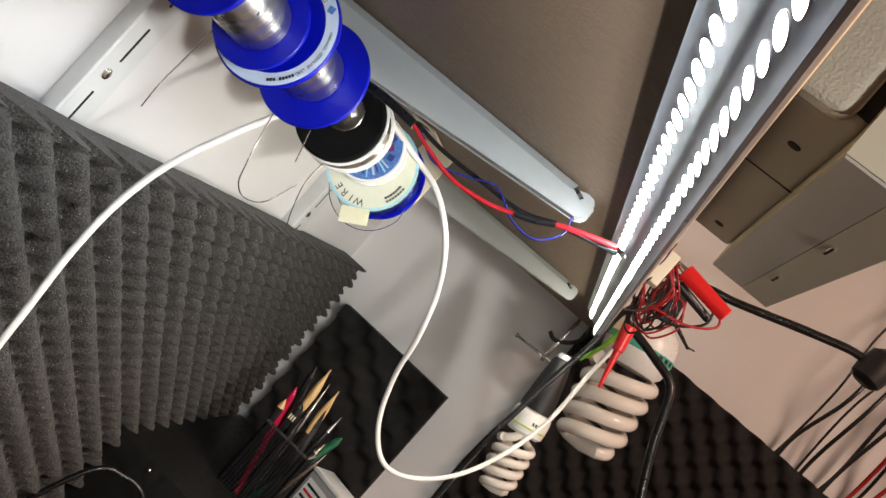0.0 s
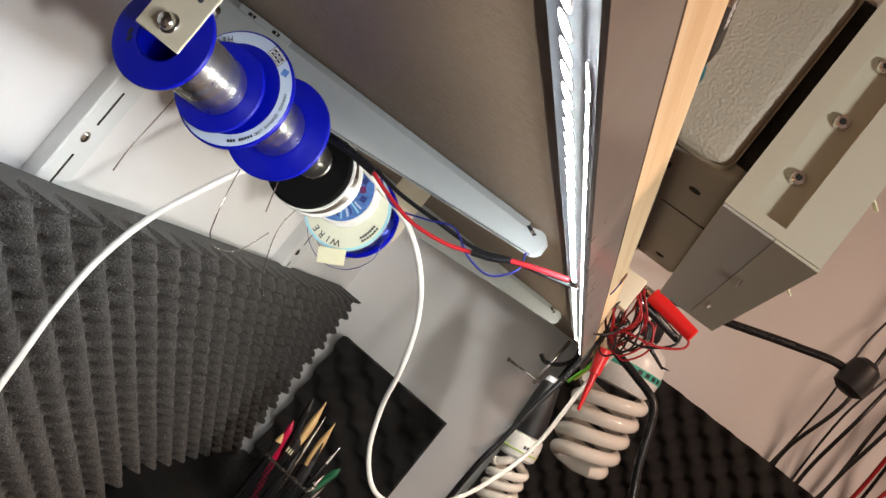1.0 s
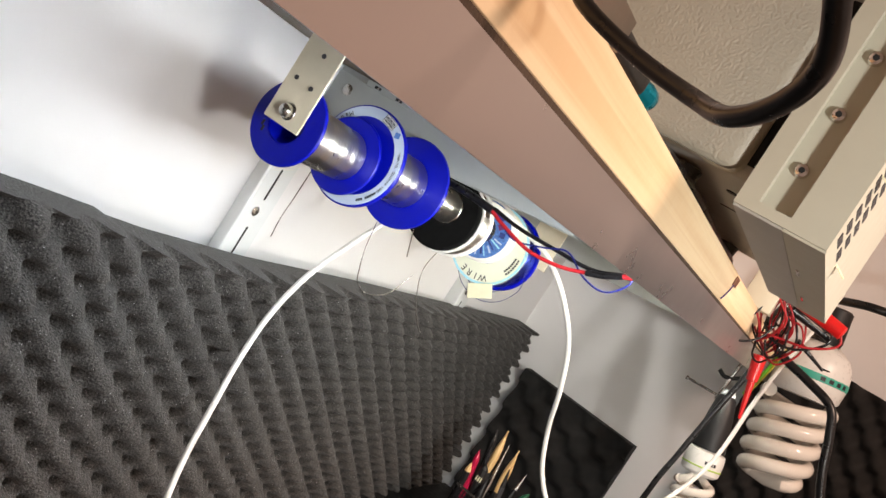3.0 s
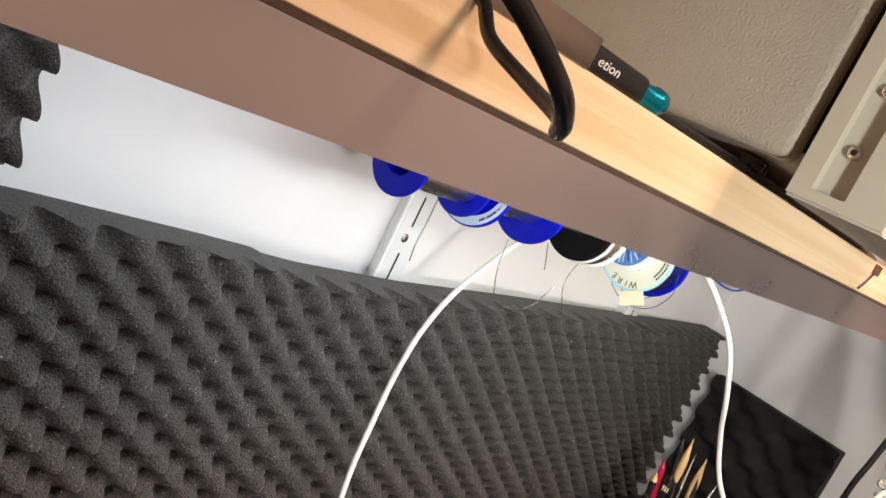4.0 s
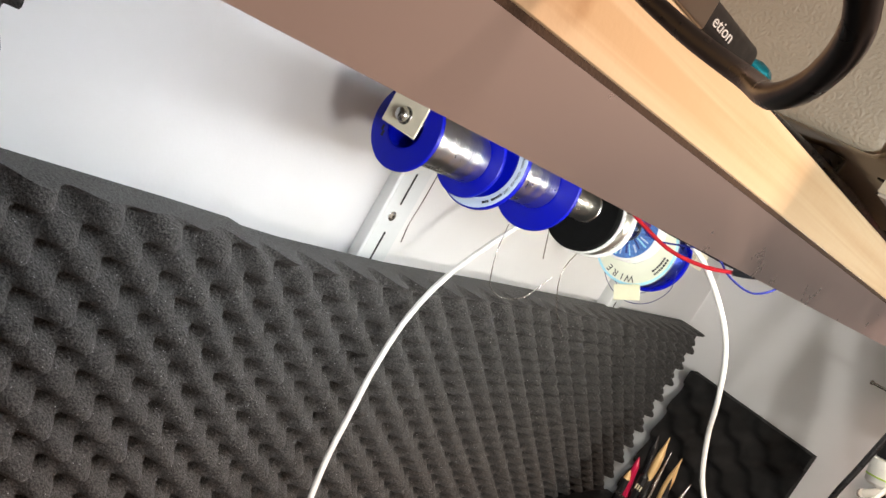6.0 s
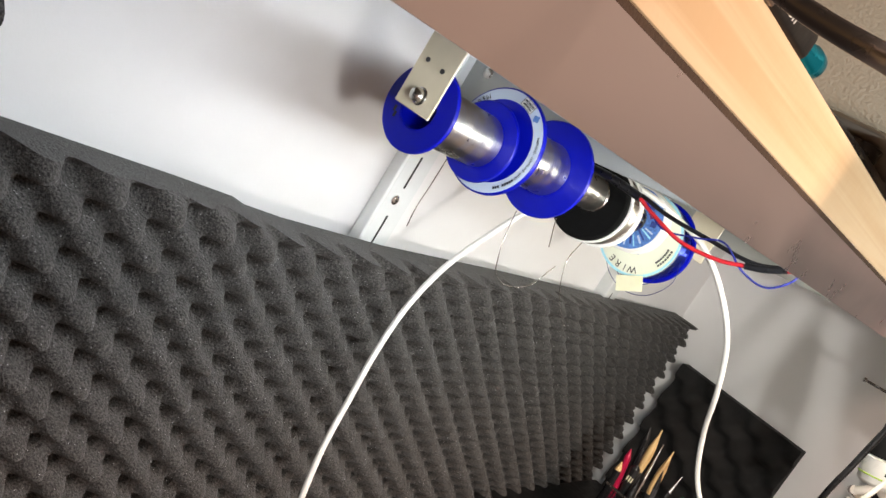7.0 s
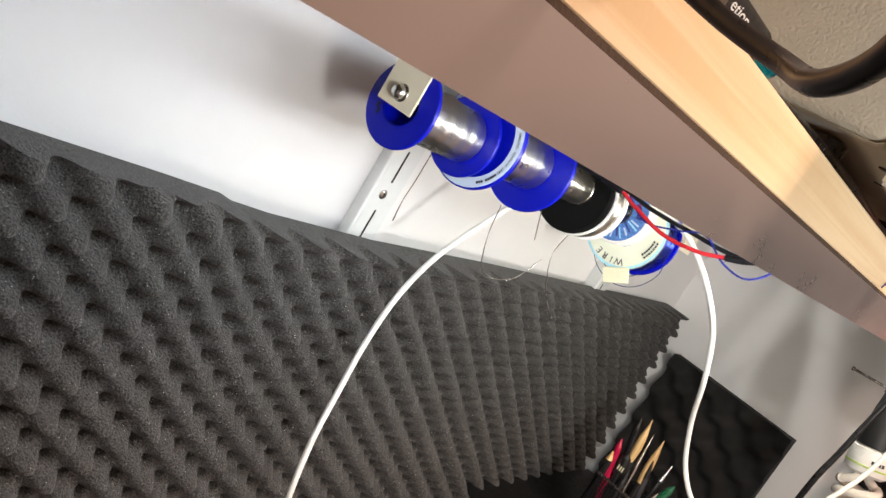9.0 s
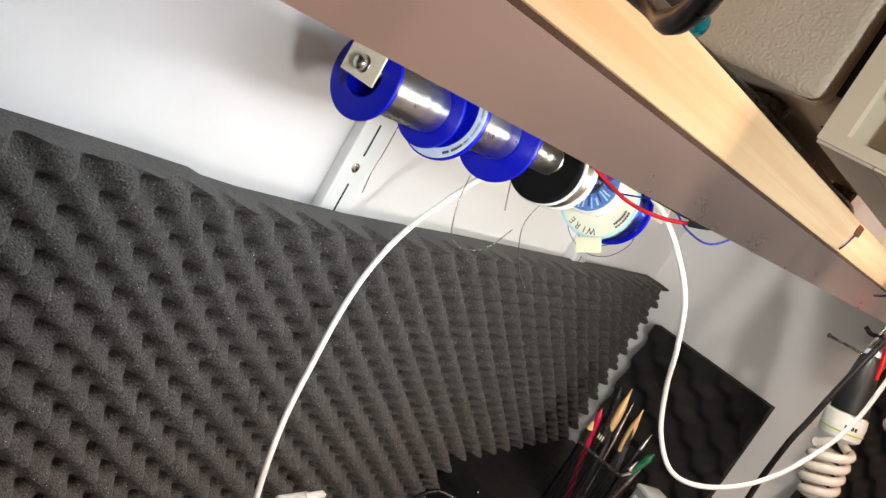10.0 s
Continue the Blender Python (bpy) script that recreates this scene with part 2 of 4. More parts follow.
def spline(points, per=8):
    p = [Vector(q) for q in points]
    p = [p[0] * 2 - p[1]] + p + [p[-1] * 2 - p[-2]]
    out = []
    for i in range(1, len(p) - 2):
        for k in range(per):
            t = k / per
            out.append(0.5 * (2 * p[i] + (p[i + 1] - p[i - 1]) * t + (2 * p[i - 1] - 5 * p[i] + 4 * p[i + 1] - p[i + 2]) * t * t
                              + (3 * p[i] - p[i - 1] - 3 * p[i + 1] + p[i + 2]) * t ** 3))
    out.append(p[-2])
    return out


def tube(points, r, seg=10, per=8, bm=None, taper=None):
    """A round cable through points."""
    bm = bm or bmesh.new()
    c = spline(points, per) if per > 1 else [Vector(q) for q in points]
    rings, up = [], None
    for i, q in enumerate(c):
        d = (c[min(i + 1, len(c) - 1)] - c[max(i - 1, 0)]).normalized()
        if up is None:
            up = d.orthogonal().normalized()
        up = (up - d * up.dot(d)).normalized()
        side = d.cross(up)
        rr = r if taper is None else r + (taper - r) * i / (len(c) - 1)
        rings.append([bm.verts.new(q + (up * math.cos(2 * math.pi * k / seg) + side * math.sin(2 * math.pi * k / seg)) * rr) for k in range(seg)])
    for a, b in zip(rings[:-1], rings[1:]):
        for k in range(seg):
            bm.faces.new((a[k], a[(k + 1) % seg], b[(k + 1) % seg], b[k]))
    bm.faces.new(rings[0][::-1])
    bm.faces.new(rings[-1])
    return bm


def cable(name, points, r, mat, label, category="cable", group=""):
    return solid(name, tube(points, r), mat, label, category, group=group)


def prism(bm, outline, y0, y1):
    """An outline of (x, z) drawn out along y."""
    a = [bm.verts.new((x, y0, z)) for x, z in outline]
    b = [bm.verts.new((x, y1, z)) for x, z in outline]
    n = len(a)
    for i in range(n):
        bm.faces.new((a[i], a[(i + 1) % n], b[(i + 1) % n], b[i]))
    bm.faces.new(a[::-1])
    bm.faces.new(b)
    return bm


def text_part(words, size, m, mat, parent, name="lettering", depth=0.0001):
    cu = bpy.data.curves.new(name, "FONT")
    cu.body, cu.size, cu.extrude, cu.align_x, cu.align_y = words, size, depth, "CENTER", "CENTER"
    tmp = new("tmp_text", cu)
    me = bpy.data.meshes.new_from_object(tmp.evaluated_get(bpy.context.evaluated_depsgraph_get()))
    bpy.data.objects.remove(tmp)
    bpy.data.curves.remove(cu)
    me.materials.clear()
    me.materials.append(mat)
    o = ORIGIN[parent.name]
    me.transform(Matrix.Translation(-o) @ m)
    ob = new(name, me)
    ob.parent = parent
    ORIGIN[ob.name] = o
    return ob


def bar(p, q, r0, r1, seg=14, bm=None):
    return turned(bm or bmesh.new(), p, Vector(q) - Vector(p), [(0, r0 * 0.8), (0.001, r0), ((Vector(q) - Vector(p)).length - 0.001, r1), ((Vector(q) - Vector(p)).length, r1 * 0.8)], seg)


# ---- the room ----
WX, WY = -0.462, 1.602
solid("wall_back", box(WX - 0.1, WX, -2.0, WY + 0.1, 0, 2.45), WALL, "white painted wall behind the shelf", "wall", "structure")
solid("wall_end", box(WX, 2.6, WY, WY + 0.1, 0, 2.45), WALL, "white painted end wall lit by warm light", "wall", "structure")
solid("wall_right", box(2.6, 2.7, -2.0, WY + 0.1, 0, 2.45), WALL, "plain painted wall", "wall", "structure")
solid("wall_near", box(WX, 2.6, -2.1, -2.0, 0, 2.45), WALL, "plain painted wall", "wall", "structure")
solid("floor", box(WX - 0.1, 2.7, -2.1, WY + 0.1, -0.1, 0), FLOOR, "brown laminate floor", "floor", "structure")
solid("ceiling", box(WX - 0.1, 2.7, -2.1, WY + 0.1, 2.45, 2.55), CEILING, "white painted ceiling", "ceiling", "structure")


# ---- acoustic foam ----
def foam_sheet(name, size, thick, pitch, depth, mat, m, label, steps=(0.0040, 0.0029), profile=None, seed=0, phase=(0, 0), shear=0.0, droop=0.007):
    """Egg-crate foam: a relief of staggered lumps over u, v that sag a little, flat back and cut sides; m lays u, v, w into the room."""
    w, h = size
    nu, nv = int(w / steps[0]), int(h / steps[1])
    verts, faces = [], []
    rnd = Vector((seed * 3.1, seed * 1.7, 0))
    for j in range(nv + 1):
        for i in range(nu + 1):
            u, v = w * i / nu, h * j / nv
            q = Vector((u * 3, v * 3, 0)) + rnd
            du = noise.noise(q) * 0.003 - phase[0]
            dv = noise.noise(q + Vector((9, 4, 2))) * 0.003 - phase[1] + shear * min(u, 0.6)
            c = math.cos(2 * math.pi * (u + du) / pitch[0]) * math.cos(2 * math.pi * (v + dv) / pitch[1])
            k = math.tanh(1.1 * c) / math.tanh(1.1)
            n = noise.noise(Vector((u * 130, v * 130, seed))) * 0.0006 + noise.noise(Vector((u * 25, v * 25, seed + 5))) * 0.0008
            edge = max(0.0, min(1.0, min(v, h - v) / 0.012))
            sink = -droop * max(0.0, 0.5 + 0.5 * k) * edge
            sag = np.interp(u, profile[0], profile[1]) if profile else 0.0
            verts.append((u, v + sink + sag, thick - depth * (0.5 - 0.5 * k) + n))
    row = nu + 1
    for j in range(nv):
        for i in range(nu):
            a = j * row + i
            faces.append((a, a + 1, a + row + 1, a + row))
    rim = [i for i in range(nu + 1)] + [j * row + nu for j in range(1, nv + 1)] + [nv * row + i for i in range(nu - 1, -1, -1)] + [j * row for j in range(nv - 1, 0, -1)]
    # the cut sides have edges of their own, so that they shade flat
    lip = len(verts)
    for i in rim:
        verts.append(verts[i])
    base = len(verts)
    for i in rim:
        verts.append((verts[i][0], verts[i][1], 0.0))
    for k in range(len(rim)):
        k2 = (k + 1) % len(rim)
        faces.append((lip + k2, lip + k, base + k, base + k2))
    faces.append(tuple(base + k for k in range(len(rim))))
    me = bpy.data.meshes.new(name)
    me.from_pydata([m @ Vector(v) for v in verts], [], faces)
    me.materials.append(mat)
    me.shade_smooth()
    me.set_sharp_from_angle(angle=radians(70))
    ob = new(name, me)
    return tagged(ob, label, "acoustic foam")


def frame_of(o, u, v, w):
    return Matrix(((u[0], v[0], w[0], o[0]), (u[1], v[1], w[1], o[1]), (u[2], v[2], w[2], o[2]), (0, 0, 0, 1)))


FP = (0.0497, 0.0357)
foam_sheet("foam_panel", (1.655, 0.57), 0.057, FP, 0.034, FOAM, frame_of((-0.379, -0.10, 0.72), (-0.05, 1, 0), (0, 0, 1), (1, 0.05, 0)),
           "charcoal egg-crate acoustic foam leaning off the wall", profile=((0, 0.3, 0.45, 0.51, 0.525, 0.57, 0.72, 0.94, 1.66), (0.017, 0.0135, 0.007, 0.0035, -0.0005, -0.003, -0.004, 0.003, 0.017)),
           seed=1, phase=(0.3755, 0.5780), shear=0.04, droop=0.0052)
foam_sheet("foam_panel", (0.42, 0.30), 0.050, FP, 0.026, FOAM, frame_of((WX, -0.217, 1.300), (0, 1, 0.01), (0, 0, 1), (1, 0, 0)),
           "charcoal egg-crate acoustic foam above another panel", seed=2)
foam_sheet("foam_panel", (0.255, 0.55), 0.040, (0.085, 0.060), 0.018, FOAM_BLACK, frame_of((-0.398, WY, 0.686), (1, 0, -0.012), (0, 0, 1), (0, -1, 0)),
           "small black wavy acoustic foam in the corner", seed=3)
foam_sheet("foam_panel", (0.95, 0.62), 0.036, (0.052, 0.05), 0.018, FOAM_BLACK, frame_of((-0.035, WY - 0.006, 0.925), (1, 0, 0), (0, 0, 1), (0, -1, 0)),
           "black egg-crate acoustic foam on the end wall", seed=4)

# ---- shelf, its brackets and rails ----
SU, ST, SF = 1.4900, 1.5184, -0.0095
shelf = thing("shelf", (-0.23, 0.3, SU), "pine wall shelf with brown hardboard underneath", "shelf")
UZ = 1.5020
part("board", box(WX + 0.004, SF - 0.0182, -1.4, WY - 0.003, UZ + 0.0032, ST, 0.0006, 1), PINE, shelf, "pale pine board")
part("front_rail", box(SF - 0.018, SF, -1.4, WY - 0.003, SU + 0.0019, ST, 0.0006, 1), PINE, shelf, "pale pine front edge")
part("underside", box(WX + 0.004, SF - 0.0184, -1.4, WY - 0.003, UZ, UZ + 0.0030), HARDBOARD, shelf, "brown hardboard sheet")
part("lipping", box(SF - 0.0178, SF + 0.0003, -1.4, WY - 0.003, SU - 0.0002, SU + 0.0018), HARDBOARD_EDGE, shelf, "rough dark hardboard edge")

BX, BZ = -0.0088, 1.4634
led_bar = thing("led_bar", (-0.02, 0.3, SU), "aluminium light bar with white leds under the shelf edge", "light bar")
part("front_strip", prism(bmesh.new(), [(BX - 0.0016, SU - 0.0004), (BX, SU - 0.0004), (BX, BZ), (BX - 0.0016, BZ)], -1.4, WY - 0.004), BAND, led_bar, "smooth aluminium front strip")
LED_END = 1.235
A0, A1, B1 = Vector((-0.0462, 1.4920)), Vector((-0.0268, 1.4815)), Vector((BX - 0.0018, BZ + 0.0012))
part("channel", prism(bmesh.new(), [(-0.0475, UZ - 0.0005), (-0.0475, 1.4920), tuple(A0), tuple(A1), tuple(B1), (BX - 0.0018, SU - 0.0005), (SF - 0.0184, SU - 0.0005), (SF - 0.0188, UZ - 0.0005)], -0.6, LED_END), ALU, led_bar, "pale aluminium channel")


def led_mesh(glow):
    bm = bmesh.new()
    turned(bm, (0, 0, 0), (0, 0, 1), [(0, 0.0049), (0.0004, 0.0049), (0.0006, 0.0046)], 20)
    me = finish(bm, "led", WHITE_PLASTIC)
    me.materials.append(glow)
    for f in me.polygons:
        f.material_index = 1 if f.normal.z > 0.9 else 0
    return me


LED_MESH, LED_FAR = led_mesh(LED_GLOW), led_mesh(LED_DIM)
for a, b, f in ((A0, A1, 0.5), (A1, B1, 0.5)):
    c = a.lerp(b, f)
    d = (b - a).normalized()
    normal = Vector((d[1], 0, -d[0]))
    if normal.z > 0:
        normal = -normal
    across = Vector((0, 1, 0)).cross(normal)
    turn = Matrix((across, (0, 1, 0), normal)).transposed().to_4x4() @ Matrix.Diagonal((0.88, 1.36, 1, 1))
    y = 0.16
    while y < LED_END - 0.005:
        ob = new("led", LED_MESH if y < 0.635 else LED_FAR)
        ob.parent = led_bar
        ob.matrix_local = Matrix.Translation(Vector((c[0], y, c[1])) - ORIGIN[led_bar.name]) @ turn
        y += 0.01667


def shelf_bracket(y):
    t = thing("shelf_bracket", (WX, y, UZ), "white lacquered steel shelf bracket under the board", "bracket", "shelf brackets")
    root = WX + 0.020
    # the tall side with a rounded, clipped nose
    side = [(root, UZ - 0.0065), (-0.092, UZ - 0.0065), (-0.086, UZ - 0.0035), (-0.079, UZ - 0.0012), (-0.0735, UZ - 0.0020), (-0.0705, UZ - 0.0050), (-0.0702, UZ - 0.0145), (-0.0725, UZ - 0.0185), (-0.0765, UZ - 0.0208), (root, UZ - 0.0555)]
    for y0, y1 in ((y - 0.0105, y - 0.0090), (y + 0.0090, y + 0.0105)):
        part("web", prism(bmesh.new(), side, y0, y1), LACQUER, t)
    # folded shoulder along the top
    for s in (-1, 1):
        bm = bmesh.new()
        q = [(y + s * 0.0104, UZ - 0.0067), (y + s * 0.0070, UZ - 0.0006), (y + s * 0.0056, UZ - 0.0006), (y + s * 0.0088, UZ - 0.0067)]
        p0 = [bm.verts.new((root, b, c)) for b, c in q]
        p1 = [bm.verts.new((-0.090, b, c)) for b, c in q]
        for i in range(4):
            bm.faces.new((p0[i], p0[(i + 1) % 4], p1[(i + 1) % 4], p1[i]))
        bm.faces.new(p0[::-1]), bm.faces.new(p1)
        part("shoulder", bm, LACQUER, t)
    # the sloping belly between the sides
    bm = bmesh.new()
    v = [bm.verts.new(p) for p in ((root, y - 0.0088, UZ - 0.0545), (root, y + 0.0088, UZ - 0.0545), (-0.077, y + 0.0088, UZ - 0.0198), (-0.077, y - 0.0088, UZ - 0.0198))]
    w = [bm.verts.new(q.co + Vector((0, 0, 0.0013))) for q in v]
    bm.faces.new(v), bm.faces.new(w[::-1])
    for i in range(4):
        bm.faces.new((v[i], v[(i + 1) % 4], w[(i + 1) % 4], w[i]))
    part("belly", bm, LACQUER, t)
    part("slot", prism(bmesh.new(), [(-0.0905, UZ - 0.0052), (-0.0880, UZ - 0.0030), (-0.0795, UZ - 0.0062), (-0.0815, UZ - 0.0088)], y - 0.0109, y - 0.0104), DARK, t, "dark slot near the nose")
    part("screw", turned(bmesh.new(), (-0.0835, y - 0.0108, UZ - 0.0062), (0, -1, 0), [(0, 0.0018), (0.0007, 0.0014)], 16), STEEL, t, "small steel screw")
    part("hook", box(WX + 0.012, root + 0.002, y - 0.002, y + 0.002, UZ - 0.052, UZ - 0.004), LACQUER, t)
    return t


near_bracket = shelf_bracket(0.634)
shelf_bracket(1.205)
part("tab", box(-0.401, -0.343, 0.6215, 0.6230, UZ - 0.0075, UZ - 0.0008, 0.0006, 1), LACQUER, near_bracket)
for x in (-0.386, -0.358):
    part("slot", box(x - 0.0040, x + 0.0040, 0.6208, 0.6214, UZ - 0.0060, UZ - 0.0030, 0.0002, 1), DARK, near_bracket, "dark punched slot")
    part("screw", turned(bmesh.new(), (x + 0.001, 0.6207, UZ - 0.0046), (0, -1, 0), [(0, 0.0014), (0.0006, 0.0010)], 14), STEEL, near_bracket, "small steel screw")
part("screw", turned(bmesh.new(), (-0.417, 0.6233, 1.481), (0, -1, 0), [(0, 0.0058), (0.0014, 0.0056), (0.0022, 0.0040)], 20), STEEL, near_bracket, "round steel screw head")


def wall_rail(y, holes):
    """Outline of (y, x) seen from above: an undercut side, a raised ridge, a wide slotted face."""
    t = thing("wall_rail", (WX, y, 1.3), "white slotted shelf rail on the wall", "shelf rail", "shelf rails")
    f = WX + 0.0240
    bm = bmesh.new()
    outline = [(y - 0.0060, WX), (y - 0.0200, f - 0.0030), (y - 0.0205, f + 0.0016), (y - 0.0185, f + 0.0030), (y - 0.0160, f + 0.0026), (y - 0.0148, f), (y + 0.0235, f), (y + 0.0250, f - 0.0020), (y + 0.0180, WX)]
    lo = [bm.verts.new((x, b, 0.90)) for b, x in outline]
    hi = [bm.verts.new((x, b, UZ - 0.002)) for b, x in outline]
    for i in range(len(lo)):
        bm.faces.new((lo[i], lo[(i + 1) % len(lo)], hi[(i + 1) % len(lo)], hi[i]))
    bm.faces.new(lo[::-1]), bm.faces.new(hi)
    part("channel", bm, RAIL, t)
    for z in holes:
        part("slot", box(f - 0.0006, f + 0.0004, y + 0.0015, y + 0.0042, z, z + 0.036, 0.0002, 1), DARK, t, "dark punched slot")
    part("screw", turned(bmesh.new(), (f, y, 1.328), (1, 0, 0), [(0, 0.0054), (0.0010, 0.0052), (0.0022, 0.003)], 20), STEEL, t, "steel screw head")
    part("socket", turned(bmesh.new(), (f + 0.0021, y, 1.328), (1, 0, 0), [(0, 0.0014), (0.0003, 0.0014)], 6), DARK, t)
    return t


wall_rail(0.6262, (1.274, 1.342, 1.402, 1.448))
wall_rail(1.200, (1.274, 1.342, 1.402, 1.448))

# ---- spool holder ----
AX, AZ = -0.2970, 1.4298
AXIS = (0, 1, 0)
holder = thing("spool_holder", (-0.29, 0.405, SU), "cream steel angle holding a rod of wire spools", "spool holder")
bm = bmesh.new()
box(-0.3049, -0.2699, 0.4035, 0.4055, 1.4265, UZ - 0.0008, 0.0007, 1, bm)
part("plate", bm, CREAM, holder, "cream punched steel plate")
part("foot", box(-0.3164, -0.2864, 0.4057, 0.4730, UZ - 0.0034, UZ - 0.0010, 0.0006, 1), CREAM, holder)
part("slot", box(-0.3084, -0.2974, 0.4600, 0.4660, UZ - 0.0040, UZ - 0.0035), DARK, holder, "dark slot")
part("screw", turned(bmesh.new(), (-0.3019, 0.4640, UZ - 0.0040), (0, 0, -1), [(0, 0.0034), (0.0012, 0.0026)], 16), STEEL, holder, "small steel screw")
part("far_plate", box(-0.3124, -0.2699, 0.985, 0.987, 1.4265, UZ - 0.0008, 0.0007, 1), CREAM, holder, "cream punched steel plate")
part("far_foot", box(-0.3164, -0.2834, 0.8980, 0.9848, UZ - 0.0034, UZ - 0.0010, 0.0006, 1), CREAM, holder)
part("slot", box(-0.3054, -0.2924, 0.9030, 0.9100, UZ - 0.0040, UZ - 0.0035), DARK, holder, "dark slot")
part("rod", turned(bmesh.new(), (-0.2859, 0.396, 1.4375), AXIS, [(0, 0.0020), (0.001, 0.0042), (0.003, 0.0052), (0.0050, 0.0052), (0.0051, 0.0036), (0.594, 0.0036)], 24), STEEL, holder, "domed steel rod")
for hx, hz in ((-0.2799, 1.4590), (-0.2959, 1.4610), (-0.2849, 1.4830)):
    part("hole", turned(bmesh.new(), (hx, 0.4028, hz), AXIS, [(0, 0.0018), (0.0008, 0.0018)], 14), GREY_PLASTIC, holder, "punched hole")
part("washer", ring_disc((-0.2859, 0.4022, 1.4375), AXIS, 0.0040, 0.0065, 0.0012, seg=24), STEEL, holder)


def solder_spool(y0, y1, r, rw, fl_mat, wind, label, cx=AX, cz=AZ, ft=0.0035, group="spools on the rod", bore=0.0112):
    t = thing("wire_spool", (cx, y0, cz), label, "spool", group)
    part("flange", ring_disc((cx, y0, cz), AXIS, bore, r, ft), fl_mat, t)
    part("flange", ring_disc((cx, y1 - ft, cz), AXIS, bore, r, ft), fl_mat, t)
    n = max(16, int((y1 - y0) / 0.0016))
    prof = [(ft, max(0.0115, bore + 0.0003))] + [(ft + (y1 - y0 - 2 * ft) * i / n, rw * (1 + 0.012 * math.sin(i * 0.61) + 0.010 * math.sin(i * 0.23 + 1)) + (0.00018 if i % 2 else -0.00018) - (0.002 if i in (0, n) else 0)) for i in range(n + 1)] + [(y1 - y0 - ft, max(0.0115, bore + 0.0003))]
    part("winding", turned(bmesh.new(), (cx, y0, cz), AXIS, prof, 40, True), wind, t, "bright wire wound tightly")
    part("hub", ring_disc((cx, y0 + 0.0003, cz), AXIS, bore - 0.0010, bore + 0.0001, y1 - y0 - 0.0006, seg=28), fl_mat, t)
    return t


s1 = solder_spool(0.4215, 0.5070, 0.0328, 0.0212, BLUE, SOLDER, "blue plastic spool of solder wire, partly used", bore=0.0165)
for k in range(2):
    a = math.radians(206 + 12 * k)
    part("mark", box(AX + 0.021 * math.cos(a) - 0.001, AX + 0.021 * math.cos(a) + 0.001, 0.4211, 0.4216, AZ + 0.021 * math.sin(a) - 0.0022, AZ + 0.021 * math.sin(a) + 0.0022), DARK, s1)
A2X, A2Z = -0.2927, 1.4356
s2 = solder_spool(0.5140, 0.6050, 0.0432, 0.0232, BLUE, SOLDER, "large blue spool of solder with a pale label", ft=0.0045, cx=A2X, cz=A2Z, bore=0.0122)
part("label_ring", ring_disc((A2X, 0.5136, A2Z), AXIS, 0.0335, 0.0418, 0.0005, 0.0001), LABEL, s2, "pale blue printed ring label")


def on_ring(cx, cz, y, r, deg, spin=0):
    """The pose of flat print on a face that looks to -y; the letters' tops point outward."""
    a = radians(deg)
    p = Vector((cx + r * math.cos(a), y, cz + r * math.sin(a)))
    return Matrix.Translation(p) @ pose(0, 0, 0, 90, 0, 0) @ pose(0, 0, 0, 0, 0, deg - 90 + spin)


for i, ch in enumerate("WARNING: CONTAINS LEAD"):
    if ch != " ":
        text_part(ch, 0.0031, on_ring(A2X, A2Z, 0.5134, 0.0380, 28 - 2.5 * i), INK, s2)
for k in range(8):
    b = box(-0.0008, 0.0008, -0.0010, 0.0010, 0, 0.0003)
    b.transform(on_ring(A2X, A2Z, 0.5135, 0.0380, -29 - 3.2 * k - (3 if k > 4 else 0)))
    part("print_bar", b, INK, s2)
for i, ch in enumerate("Made"):
    text_part(ch, 0.0055, on_ring(A2X, A2Z, 0.5134, 0.0376, 136 + 6.5 * i, 180), INK, s2)
b = box(-0.0066, 0.0066, -0.0038, 0.0038, 0, 0.0004)
b.transform(on_ring(A2X, A2Z, 0.5136, 0.0377, 74))
part("price_grid", b, PAPER, s2, "white ruled box with print bars")
for k in range(6):
    b = box(-0.0012, 0.0012, -0.0007, 0.0007, 0, 0.0003)
    b.transform(on_ring(A2X, A2Z, 0.5131, 0.0362 + 0.0030 * (k % 2), 68 + 6 * (k // 2)))
    part("print_bar", b, INK, s2)
for u0, u1, v0, v1 in ((-0.0066, 0.0066, 0.0034, 0.0038), (-0.0066, 0.0066, -0.0038, -0.0034), (-0.0066, -0.0062, -0.0036, 0.0036), (0.0062, 0.0066, -0.0036, 0.0036), (-0.0023, -0.0019, -0.0036, 0.0036), (0.0019, 0.0023, -0.0036, 0.0036), (-0.0064, 0.0064, -0.0002, 0.0002)):
    b = box(u0, u1, v0, v1, 0, 0.0002)
    b.transform(on_ring(A2X, A2Z, 0.5131, 0.0377, 74))
    part("ruled_line", b, GREY_PLASTIC, s2)
b = box(-0.0024, 0.0024, -0.0024, 0.0024, 0, 0.0003)
b.transform(on_ring(A2X, A2Z, 0.5135, 0.0377, 53, 45))
part("mark", b, PRINT_BLUE, s2)

